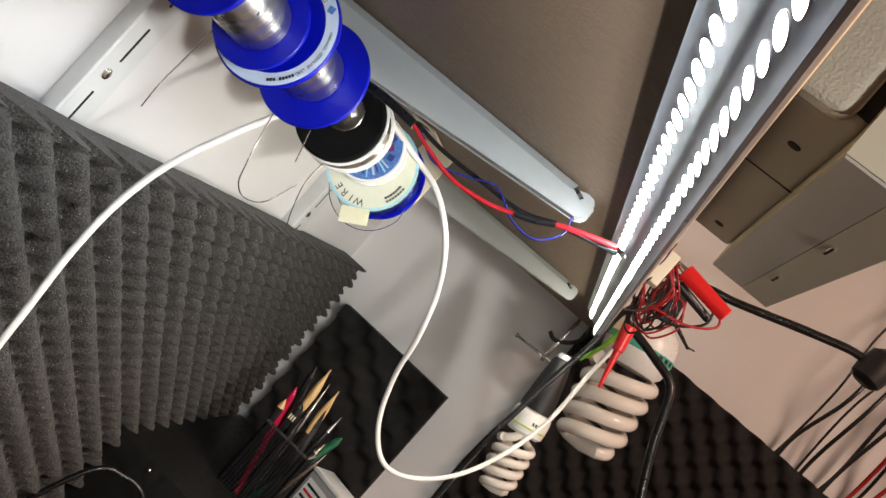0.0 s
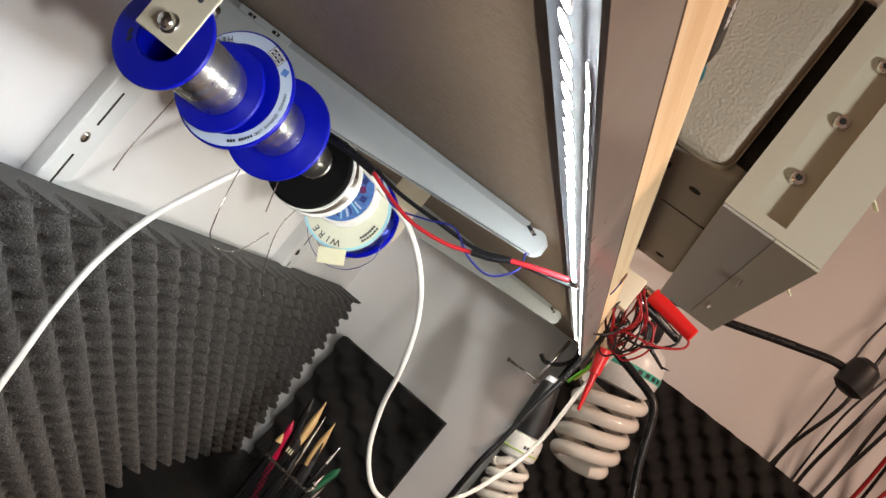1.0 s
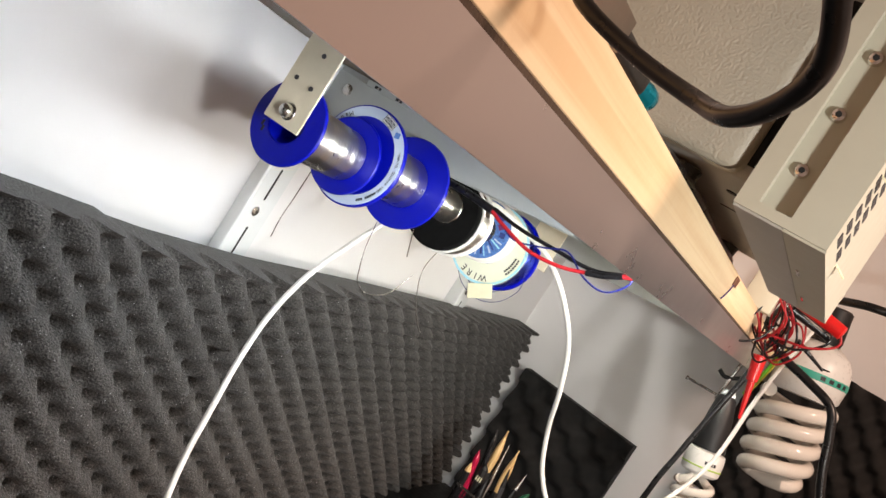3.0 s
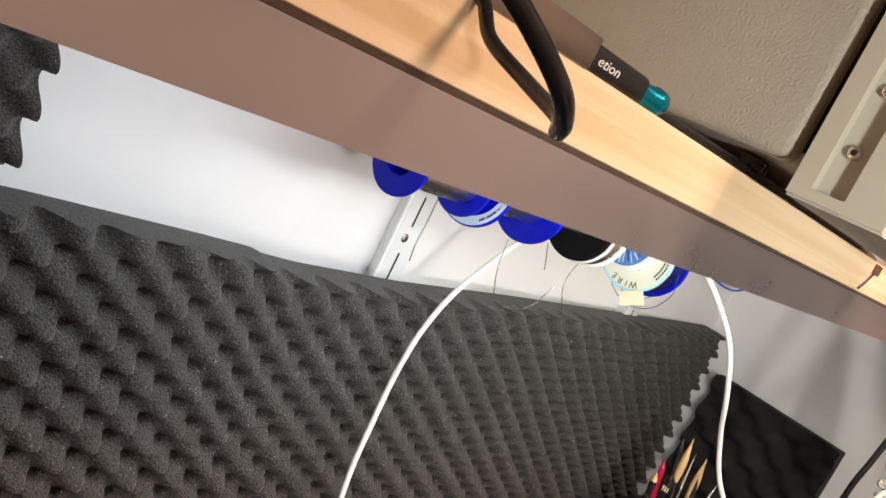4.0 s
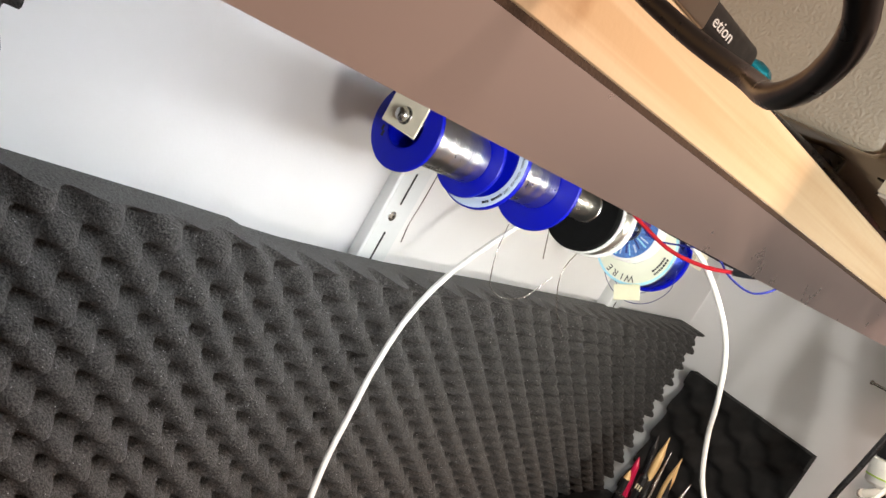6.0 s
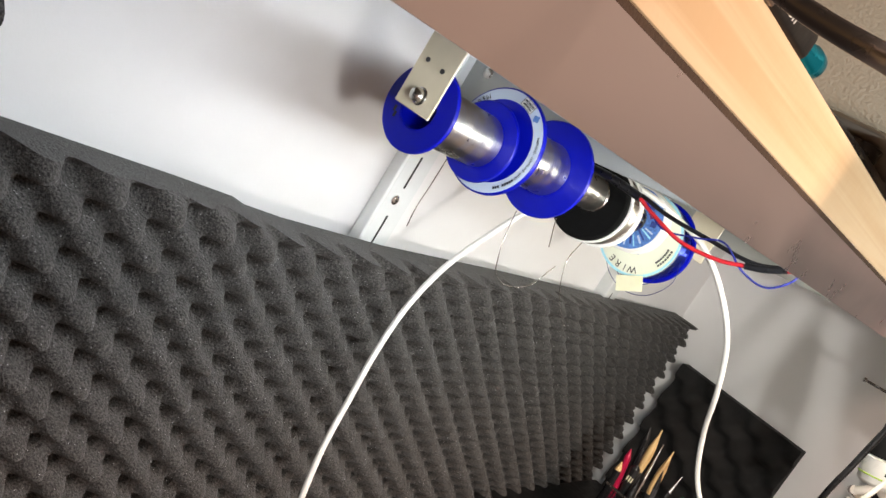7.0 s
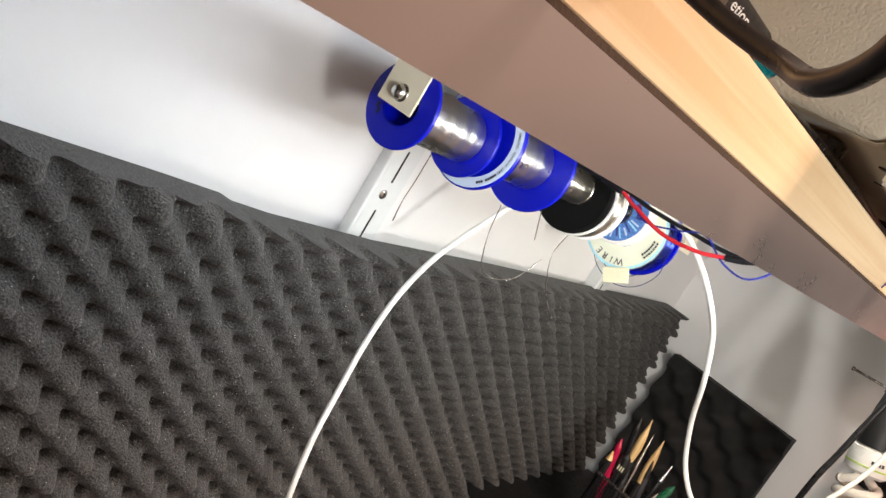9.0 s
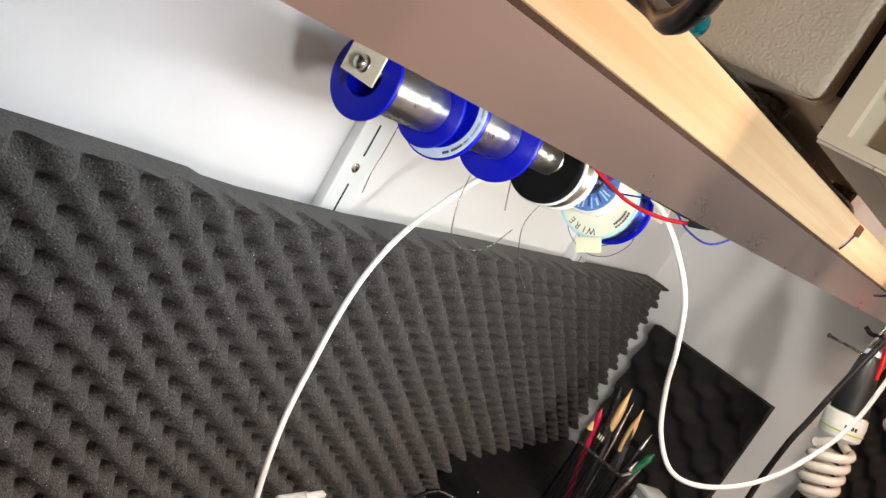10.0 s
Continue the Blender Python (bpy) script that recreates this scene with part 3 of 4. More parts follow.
s3 = solder_spool(0.6085, 0.6980, 0.0172, 0.0166, STEEL, SILVER, "small spool with a short coil of silver wire", ft=0.002, cx=-0.2925, cz=1.4365, bore=0.0090)
s4 = thing("wire_spool", (AX, 0.706, AZ), "white plastic spool of silver wire with a black face", "spool", "spools on the rod")
part("face", ring_disc((AX + 0.002, 0.6985, AZ + 0.001), AXIS, 0.0100, 0.0405, 0.009, 0.002), MATT_BLACK, s4, "black front disc")
part("flange", ring_disc((AX + 0.002, 0.7080, AZ + 0.001), AXIS, 0.0188, 0.0420, 0.003), WHITE_PLASTIC, s4)
part("winding", turned(bmesh.new(), (AX + 0.002, 0.711, AZ + 0.001), AXIS, [(0, 0.02)] + [(0.022 * i / 16, 0.0394 + 0.0002 * (i % 2) + 0.0005 * math.sin(i * 0.7)) for i in range(17)] + [(0.022, 0.02)], 48), SILVER, s4, "silver wire")
part("flange", ring_disc((AX + 0.002, 0.7330, AZ + 0.001), AXIS, 0.0188, 0.0420, 0.003), WHITE_PLASTIC, s4)
part("hub", turned(bmesh.new(), (AX + 0.002, 0.736, AZ + 0.001), AXIS, [(0, 0.011), (0.050, 0.011)], 24), BLACK, s4)

CX, CZ, CY = -0.2865, 1.4240, 0.826
s5 = thing("wire_spool", (CX, CY, CZ), "spool of blue enamelled wire with a printed round label", "spool", "spools on the rod")
part("flange", ring_disc((CX, CY, CZ), AXIS, 0.0225, 0.0475, 0.0030), CLEAR, s5)
part("flange", ring_disc((CX, CY + 0.040, CZ), AXIS, 0.0225, 0.0475, 0.0030), BLUE, s5)
part("winding", turned(bmesh.new(), (CX, CY + 0.003, CZ), AXIS, [(0, 0.0225), (0, 0.0435), (0.018, 0.0442), (0.037, 0.0435), (0.037, 0.0225)], 48, True), BLUEWIND, s5, "blue enamelled wire")
part("label_rim", ring_disc((CX, CY - 0.0005, CZ), AXIS, 0.0445, 0.0472, 0.0005, 0.0001), PRINT_CYAN, s5)
part("label_ring", ring_disc((CX, CY - 0.0006, CZ), AXIS, 0.0225, 0.0445, 0.0006, 0.0001), PALE_LABEL, s5, "cream ring label reading wire")
for i, ch in enumerate("WIRE"):
    text_part(ch, 0.0105, on_ring(CX, CZ, CY - 0.0008, 0.0390, -68 - 13 * i, 0), INK, s5)
for k in range(2):
    for i in range(7):
        b = box(-0.0012, 0.0012, -0.0010, 0.0010, 0, 0.0003)
        b.transform(on_ring(CX, CZ, CY - 0.0009, 0.0370 + 0.0040 * k, 2 - 4.6 * i))
        part("print_bar", b, INK, s5)
DX, DY, DZ = -0.2955, 0.806, 1.4350
s6 = thing("wire_spool", (DX, DY, DZ), "small white spool with a bright blue picture label", "spool", "spools on the rod")
part("flange", ring_disc((DX, DY + 0.0004, DZ), AXIS, 0.0155, 0.0365, 0.0025), WHITE_PLASTIC, s6)
part("flange", ring_disc((DX, DY + 0.0160, DZ), AXIS, 0.0155, 0.0365, 0.0025), WHITE_PLASTIC, s6)
part("winding", turned(bmesh.new(), (DX, DY + 0.0029, DZ), AXIS, [(0, 0.0157)] + [(0.013 * i / 10, 0.0305 + 0.0002 * (i % 2)) for i in range(11)] + [(0.013, 0.0157)], 40, True), SILVER, s6, "silver wire")
part("label_centre", ring_disc((DX, DY, DZ), AXIS, 0.0157, 0.0338, 0.0005, 0.0001), PRINT_BLUE, s6, "blue picture print")
for k in range(11):
    b = box(-0.0006 - 0.0004 * (k % 3), 0.0007 + 0.0004 * (k % 2), -0.0080 + 0.002 * (k % 4), 0.0085 - 0.0015 * (k % 3), 0, 0.0002)
    b.transform(on_ring(DX, DZ, DY - 0.0001, 0.0230, -118 + 11 * k + 3 * (k % 2)))
    part("print_ray", b, (PRINT_CYAN, LABEL, PRINT_NAVY)[k % 3], s6)
for k in range(4):
    b = box(-0.0030 - 0.0008 * (k % 2), 0.0034, -0.0026, 0.0040, 0, 0.0002)
    b.transform(on_ring(DX, DZ, DY - 0.0001, 0.0245 - 0.003 * (k % 2), 12 + 22 * k, 12 * k))
    part("print_patch", b, (PRINT_NAVY, PRINT_PLUM)[k % 2], s6)
b = box(-0.0060, 0.0060, -0.0032, 0.0032, 0, 0.0002)
b.transform(on_ring(DX, DZ, DY - 0.0001, 0.0285, -140))
part("print_patch", b, PRINT_CYAN, s6)
part("core", ring_disc((DX, DY + 0.0002, DZ), AXIS, 0.0135, 0.0154, 0.0180, 0.0003), GREY_PLASTIC, s6, "grey open core")
b = box(-0.0150, 0.0150, -0.0003, 0.0003, -0.0085, 0.0085, 0.0002, 1)
b.transform(pose(CX + 0.0215, CY - 0.0030, CZ - 0.0500, 6, -30, 0))
solid("tape_piece", b, TAPE, "piece of yellowed masking tape stuck to the wire spool", "tape")

# loose ends of solder and wire
cable("solder_end", [(-0.322, 0.512, 1.412), (-0.330, 0.522, 1.377), (-0.331, 0.522, 1.355), (-0.333, 0.527, 1.336)], 0.0005, STEEL, "thin twisted solder end hanging from a spool", "wire")
cable("solder_loop", [(-0.290, 0.592, 1.392), (-0.279, 0.580, 1.370), (-0.275, 0.584, 1.350), (-0.275, 0.595, 1.337), (-0.275, 0.620, 1.330), (-0.275, 0.655, 1.336), (-0.273, 0.676, 1.362)], 0.0005, STEEL, "thin solder wire curling below a spool", "wire")
cable("solder_end", [(-0.280, 0.640, 1.402), (-0.277, 0.652, 1.376)], 0.0005, STEEL, "short straight solder end", "wire")
cable("wire_end", [(-0.285, 0.720, 1.395), (-0.277, 0.697, 1.369), (-0.275, 0.716, 1.339), (-0.274, 0.745, 1.316), (-0.272, 0.762, 1.306)], 0.0005, STEEL, "thin silver wire end hanging from a spool", "wire")
cable("blue_wire_loop", [(-0.326, 0.850, 1.392), (-0.303, 0.850, 1.369), (-0.275, 0.850, 1.362), (-0.250, 0.850, 1.373), (-0.236, 0.850, 1.397), (-0.240, 0.850, 1.420)], 0.0004, BLUE_WIRE, "loose turn of thin blue enamelled wire", "wire")
cable("blue_wire_loop", [(-0.312, 0.845, 1.400), (-0.300, 0.845, 1.379), (-0.280, 0.845, 1.372), (-0.258, 0.845, 1.381), (-0.247, 0.845, 1.401)], 0.0004, BLUE_WIRE, "loose turn of thin blue enamelled wire", "wire")

# feed wires of the light bar
feed = thing("feed_cable", (-0.2, 0.62, 1.46), "red and black feed wires running to the light bar", "cable")
part("sleeve", tube([(-0.330, 0.66, 1.452), (-0.300, 0.640, 1.455), (-0.265, 0.622, 1.457), (-0.240, 0.619, 1.458), (-0.212, 0.619, 1.4565)], 0.0038), RUBBER, feed, "black sleeve")
part("red_wire", tube([(-0.212, 0.619, 1.456), (-0.193, 0.62, 1.450), (-0.163, 0.62, 1.444), (-0.132, 0.62, 1.447), (-0.108, 0.62, 1.455)], 0.0017), RED_WIRE, feed)
part("black_wire", tube([(-0.212, 0.619, 1.459), (-0.184, 0.622, 1.456), (-0.147, 0.623, 1.457), (-0.108, 0.622, 1.459), (-0.082, 0.62, 1.469)], 0.0018), RUBBER, feed)
part("shrink_tube", tube([(-0.110, 0.62, 1.4545), (-0.096, 0.62, 1.460), (-0.082, 0.62, 1.468)], 0.0028), RUBBER, feed, "black heat-shrink tube")
part("red_lead", tube([(-0.083, 0.62, 1.4675), (-0.060, 0.62, 1.4765), (-0.039, 0.622, 1.4835)], 0.0022), RED_WIRE, feed)
part("black_lead", tube([(-0.083, 0.624, 1.4685), (-0.060, 0.626, 1.4745), (-0.036, 0.632, 1.4815)], 0.0018), RUBBER, feed)
part("solder_joint", turned(bmesh.new(), (-0.034, 0.626, 1.4845), (0, 0, -1), [(0, 0.006), (0.002, 0.005), (0.0035, 0.002)], 12), STEEL, feed)
cable("blue_jumper", [(-0.205, 0.62, 1.456), (-0.182, 0.62, 1.445), (-0.154, 0.62, 1.453), (-0.133, 0.62, 1.461), (-0.110, 0.62, 1.450), (-0.088, 0.62, 1.449), (-0.074, 0.62, 1.465), (-0.077, 0.62, 1.480)], 0.0008, BLUE_WIRE, "thin blue wire looped under the shelf", "wire")

# ---- white cable ----
cable("white_cable", [(-0.312, 0.690, 1.425), (-0.3200, 0.6656, 1.397), (-0.3294, 0.6392, 1.355), (-0.3370, 0.6159, 1.311), (-0.3370, 0.5963, 1.265), (-0.3284, 0.5787, 1.220), (-0.3160, 0.5640, 1.1734), (-0.3060, 0.5545, 1.125), (-0.295, 0.552, 1.0757), (-0.287, 0.560, 1.02), (-0.28, 0.58, 0.93)], 0.0030, WHITE_CABLE, "round white cable hanging below the spools")
cable("white_cable", [(-0.300, 0.760, 1.462), (-0.285, 0.790, 1.464), (-0.258, 0.825, 1.458), (-0.219, 0.83, 1.446), (-0.184, 0.845, 1.417), (-0.164, 0.890, 1.375), (-0.152, 0.925, 1.322), (-0.150, 0.972, 1.268), (-0.133, 1.003, 1.213), (-0.102, 1.02, 1.180),
                       (-0.069, 1.05, 1.181), (-0.033, 1.09, 1.210), (-0.006, 1.13, 1.259), (0.013, 1.17, 1.333), (0.014, 1.185, 1.43), (0.018, 1.18, 1.494), (0.0235, 1.18, 1.535), (0.027, 1.19, 1.575), (0.030, 1.2, 1.62)], 0.0031, WHITE_CABLE, "round white cable looping down in the corner")

# ---- instrument on the shelf ----
inst = thing("bench_instrument", (-0.15, 0.476, ST), "beige bench instrument standing on the shelf, overhanging its edge", "instrument")
part("body", box(-0.36, 0.0186, 0.346, 0.612, 1.5310, 1.634, 0.004, 3), BEIGE_SHADED, inst, "beige steel case")
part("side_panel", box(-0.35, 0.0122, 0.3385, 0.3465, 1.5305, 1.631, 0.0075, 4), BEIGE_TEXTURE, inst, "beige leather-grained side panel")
part("gap", box(0.0122, 0.0184, 0.3445, 0.3468, 1.5380, 1.629), DARK, inst, "dark gap behind the bezel")
part("seam", box(-0.010, 0.0184, 0.4430, 0.4440, 1.5306, 1.5312), DARK, inst)
for y in (0.392, 0.575):
    part("slot", turned(bmesh.new(), (0.0035, y, 1.5305), (0, 0, 1), [(0, 0.0033), (0.0012, 0.0033)], 16), DARK, inst, "dark vent hole")
for y in (0.375, 0.585):
    for x in (-0.02, -0.32):
        part("foot", turned(bmesh.new(), (x, y, ST), (0, 0, 1), [(0, 0.008), (0.0110, 0.009)], 20), RUBBER, inst, "black rubber foot")
bz = bmesh.new()
box(0.0185, 0.0645, 0.3400, 0.6185, 1.5180, 1.6350, bm=bz)
for x0, x1, z0, z1 in ((0.0185, 0.0285, 1.5180, 1.6350), (0.0445, 0.0645, 1.5180, 1.6350), (0.0285, 0.0445, 1.5180, 1.5235), (0.0285, 0.0445, 1.6290, 1.6350)):
    box(x0, x1, 0.3335, 0.3400, z0, z1, bm=bz)
bmesh.ops.remove_doubles(bz, verts=bz.verts[:], dist=0.00005)
# a strip is recessed in the bezel's side
bezel = part("bezel", bz, BEIGE, inst, "smooth beige bezel")
for z in (1.5455, 1.5755, 1.6055):
    part("screw", turned(bmesh.new(), (0.0360, 0.3400, z), (0, -1, 0), [(0, 0.0036), (0.0010, 0.0036), (0.0024, 0.0029), (0.0029, 0.0018)], 24), CHROME, bezel, "polished screw")
for z in (1.5455, 1.5755, 1.6055):
    part("socket", turned(bmesh.new(), (0.0360, 0.33712, z), (0, -1, 0), [(0, 0.0016), (0.0002, 0.0016)], 6), DARK, bezel, "dark hex socket")
for y in (0.425, 0.530):
    part("staple", box(0.0480, 0.0500, y, y + 0.016, 1.5155, 1.5165, 0.0003, 1), CHROME, bezel, "bright metal clip")
part("base_plate", box(0.0190, 0.0436, 0.3345, 0.6175, 1.5166, 1.5179), SATIN, bezel, "satin metal base plate")
part("ledge", box(0.0440, 0.0648, 0.3345, 0.6175, 1.5166, 1.5179), BEIGE, bezel)
for i in range(8):
    for k in range(9):
        y, z = 0.348 + 0.0058 * i + (0.012 if i > 3 else 0), 1.527 + 0.0078 * k
        part("vent", box(0.0642, 0.0650, y, y + 0.0034, z, z + 0.0042), GREY_PLASTIC, bezel, "dark vent slot")
for y, z in ((0.358, 1.5625), (0.420, 1.5260)):
    b = box(-0.0045, 0.0045, -0.004, 0.004, -0.0003, 0.0003)
    b.transform(pose(0.0672, y, z, 15, 35, 10))
    solid("tape_bit", b, TAPE, "small yellow bit of tape on the instrument", "tape")

lead = thing("plug_lead", (0.06, 0.42, 1.635), "black plug with a ribbed sleeve hanging over the instrument front", "plug")
part("cable", tube([(-0.02, 0.47, 1.6385), (0.03, 0.44, 1.642), (0.066, 0.415, 1.650), (0.0745, 0.405, 1.635), (0.0735, 0.402, 1.625)], 0.0030), RUBBER, lead)
part("plug", bar((0.0735, 0.402, 1.626), (0.0712, 0.402, 1.604), 0.0062, 0.0055), RUBBER, lead)
part("sleeve", bar((0.0712, 0.402, 1.6045), (0.0682, 0.404, 1.582), 0.0036, 0.0014), RUBBER, lead, "ribbed sleeve")

# small things along the shelf's front edge
card = thing("black_module", (-0.004, 0.19, ST), "small black box with white lettering on the shelf edge", "small box")
part("case", box(-0.036, -0.0095, 0.170, 0.2330, ST, ST + 0.0105, 0.0028, 3), BLACK, card)
text_part("etion", 0.0052, Matrix.Translation((-0.0093, 0.2010, ST + 0.0050)) @ pose(0, 0, 0, 90, 0, 90) @ Matrix(((1.5, 0.25, 0, 0), (0, 1, 0, 0), (0, 0, 1, 0), (0, 0, 0, 1))), PAPER, card)
solid("metal_plate", box(-0.036, -0.0085, 0.105, 0.1890, ST, ST + 0.0120, 0.0008, 2), DARK_STEEL, "bare brushed metal bar lying on the shelf edge", "metal bar")
solid("blue_cylinder", turned(bmesh.new(), (-0.0185, 0.213, ST + 0.0056), (0.06, 1, 0), [(0, 0.0046), (0.035, 0.0046), (0.0362, 0.0055), (0.041, 0.0055), (0.0425, 0.0045)], 28), TEAL, "teal anodised metal cylinder on the shelf edge", "knob")
cable("shelf_cable", [(-0.028, 0.26, ST + 0.003), (-0.016, 0.33, ST + 0.0026), (-0.0125, 0.42, ST + 0.0026), (-0.016, 0.52, ST + 0.0026), (-0.015, 0.60, ST + 0.0026), (-0.03, 0.70, ST + 0.0026)], 0.0026, RUBBER, "black cable lying along the shelf edge")
tag = thing("wire_tag", (SF, 0.645, 1.513), "small brown tag with a thin blue wire on the pine edge", "tag")
part("tag", box(SF + 0.0002, SF + 0.0014, 0.636, 0.654, 1.5085, 1.5165, 0.0004, 1), BROWN, tag)
part("wire", tube([(SF + 0.0012, 0.640, 1.509), (SF + 0.0016, 0.630, 1.500), (SF + 0.0014, 0.622, 1.494)], 0.0006), BLUE_WIRE, tag)

# cable loop close to the camera
cable("black_cable", [(-0.045, 0.118, ST + 0.003), (-0.022, 0.123, ST + 0.0028), (-0.007, 0.1225, 1.5185), (0.006, 0.119, 1.5085), (0.0264, 0.1164, 1.5016), (0.047, 0.108, 1.4965), (0.059, 0.094, 1.4930), (0.0690, 0.080, 1.4955), (0.0745, 0.0655, 1.5005), (0.0719, 0.0496, 1.5084), (0.0679, 0.0328, 1.5155), (0.060, 0.006, 1.532), (0.05, -0.03, 1.60), (0.04, -0.05, 1.70)], 0.0022, RUBBER, "thick black cable looping off the shelf edge")

# ---- wiring on the shelf's far end ----
block = thing("terminal_block", (-0.005, 0.87, ST), "small white terminal block on the shelf edge", "terminal block")
part("body", box(-0.030, 0.002, 0.858, 0.882, ST, 1.556, 0.0015, 2), CREAM, block)
rng = random.Random(5)
for k in range(17):
    mat = (RED_WIRE, RUBBER, RED_WIRE)[k % 3]
    a, e = Vector((rng.uniform(-0.012, 0.006), 0.8635, rng.uniform(1.546, 1.553))), Vector((rng.uniform(0.002, 0.020), rng.uniform(0.885, 0.935), rng.uniform(1.476, 1.498)))
    bulge, sway = rng.uniform(-0.016, 0.020), rng.uniform(-0.018, 0.012)
    pts = [a]
    for j in range(1, 5):
        f = j / 5
        pts.append(a.lerp(e, f) + Vector((bulge * math.sin(math.pi * f) + rng.uniform(-0.002, 0.002), sway * math.sin(math.pi * f), 0)))
    pts.append(e)
    if k % 2:
        # turns back up in an open loop
        r = rng.uniform(0.010, 0.022)
        pts += [e + Vector((r * 0.8, -0.006, -0.004)), e + Vector((r * 1.5, -0.016, r)), e + Vector((r * 0.9, -0.022, 0.022 + r)), e + Vector((0.002, -0.024, 0.042))]
    cable("test_lead", pts, 0.0011, mat, ("red" if mat is RED_WIRE else "black") + " thin test lead bundled in loops at the shelf end", "wire", "test leads")
cable("test_lead", [(-0.004, 0.862, 1.540), (-0.009, 0.858, 1.515), (-0.017, 0.856, 1.4925), (-0.016, 0.860, 1.4815), (-0.006, 0.868, 1.4825), (0.006, 0.874, 1.495), (0.012, 0.876, 1.515)], 0.0012, RUBBER, "black thin test lead bundled in loops at the shelf end", "wire", "test leads")
cable("test_lead", [(0.060, 0.884, 1.548), (0.072, 0.884, 1.530), (0.050, 0.882, 1.512), (0.020, 0.880, 1.505), (0.0, 0.880, 1.500)], 0.0013, RED_WIRE, "red thin test lead bundled in loops at the shelf end", "wire", "test leads")
cable("test_lead", [(0.058, 0.884, 1.544), (0.062, 0.886, 1.525), (0.040, 0.886, 1.504), (0.015, 0.884, 1.500), (0.0, 0.884, 1.512)], 0.0014, RUBBER, "black thin test lead bundled in loops at the shelf end", "wire", "test leads")


clip = thing("crocodile_clip", (0.04, 0.87, 1.55), "red insulated crocodile clip hanging among the leads", "clip")
part("sleeve", bar((0.013, 0.866, 1.5495), (0.070, 0.862, 1.5400), 0.0088, 0.0076), RED, clip)
part("jaw", bar((-0.003, 0.867, 1.5520), (0.014, 0.866, 1.5495), 0.002, 0.004), STEEL, clip)
clip = thing("crocodile_clip", (0.04, 0.88, 1.54), "black insulated crocodile clip below the red one", "clip")
part("sleeve", bar((0.016, 0.874, 1.537), (0.062, 0.896, 1.532), 0.0050, 0.0044), RUBBER, clip)
part("jaw", bar((0.004, 0.868, 1.538), (0.016, 0.874, 1.537), 0.002, 0.003), STEEL, clip)
hook = thing("test_hook", (0.015, 0.95, 1.45), "red test hook hanging at the shelf end", "clip", "test hooks")
part("grip", bar((0.009, 0.950, 1.482), (0.016, 0.950, 1.452), 0.0082, 0.0066), RED, hook)
part("stem", bar((0.016, 0.950, 1.453), (0.027, 0.952, 1.410), 0.0042, 0.0018), RED, hook)
hook = thing("test_hook", (0.05, 0.94, 1.5), "black test hook hanging at the shelf end", "clip", "test hooks")
part("stem", bar((0.034, 0.930, 1.516), (0.070, 0.950, 1.503), 0.0030, 0.0016), RUBBER, hook)
part("tip", bar((0.068, 0.950, 1.504), (0.077, 0.951, 1.506), 0.0012, 0.0008), RUBBER, hook)

# ---- lamps in the corner ----
def helix(c, r0, r1, z0, z1, turns, wire, start=0.0, per=22):
    """Two strands wound downward round each other."""
    n, strands = int(turns * per), []
    for strand in (0, math.pi):
        pts = []
        for i in range(n + 1):
            f = i / n
            a = start + strand - f * turns * 2 * math.pi
            r = (r0 + (r1 - r0) * f) * (1 - 0.35 * max(0, (f - 0.88) / 0.12) ** 2)
            pts.append((c[0] + r * math.cos(a), c[1] + r * math.sin(a), z0 + (z1 - z0) * f))
        strands.append(pts)
    return tube(strands[0] + [(c[0], c[1], z1 - wire * 0.3)] + strands[1][::-1], wire, 12, 1)


def leaning(at, deg, drop):
    """For lamps built upright: parts are swung round the point at."""
    m = Matrix.Translation(Vector(at) + Vector((0, 0, drop))) @ pose(0, 0, 0, 0, deg, 0) @ Matrix.Translation(-Vector(at))

    def lay(name, bm, mat, parent, label=""):
        bm.transform(m)
        return part(name, bm, mat, parent, label)
    return lay


DOWN = (0, 0, -1)
lx, ly, lz = -0.026, 1.262, -0.012
small = thing("small_spiral_lamp", (lx, ly, 1.43), "small white energy-saving spiral lamp, unlit, in a grey socket", "lamp")
lay = leaning((lx, ly, 1.43), -12, lz)
lay("collar", turned(bmesh.new(), (lx, ly, 1.436), DOWN, [(0, 0.008), (0.008, 0.0115)], 24), ALU, small)
lay("socket", turned(bmesh.new(), (lx, ly, 1.428), DOWN, [(0, 0.010), (0.004, 0.014), (0.03, 0.0185), (0.079, 0.0250), (0.083, 0.0245)], 32), BLACK, small, "dark grey socket")
lay("base", turned(bmesh.new(), (lx, ly, 1.3449), DOWN, [(0, 0.022), (0.003, 0.0275), (0.014, 0.0290), (0.034, 0.0275), (0.038, 0.0225)], 36), WHITE_PLASTIC, small, "white plastic base with lime stripe")
lay("stripe", ring_disc((lx, ly, 1.3205), DOWN, 0.0270, 0.0292, 0.0022), LIME_BAND, small)
for k in range(4):
    a = radians(-75 + 9 * k)
    b = box(-0.0016, 0.0016, -0.0004, 0.0004, -0.0024, 0.0024)
    b.transform(pose(lx + 0.0288 * math.cos(a), ly + 0.0288 * math.sin(a), 1.3275, 0, 0, math.degrees(a) + 90))
    lay("print_bar", b, INK, small)
lay("tube", helix((lx, ly), 0.0245, 0.0225, 1.292, 1.222, 2.1, 0.0064, 0.6), GLASS_TUBE, small, "white spiral tube")
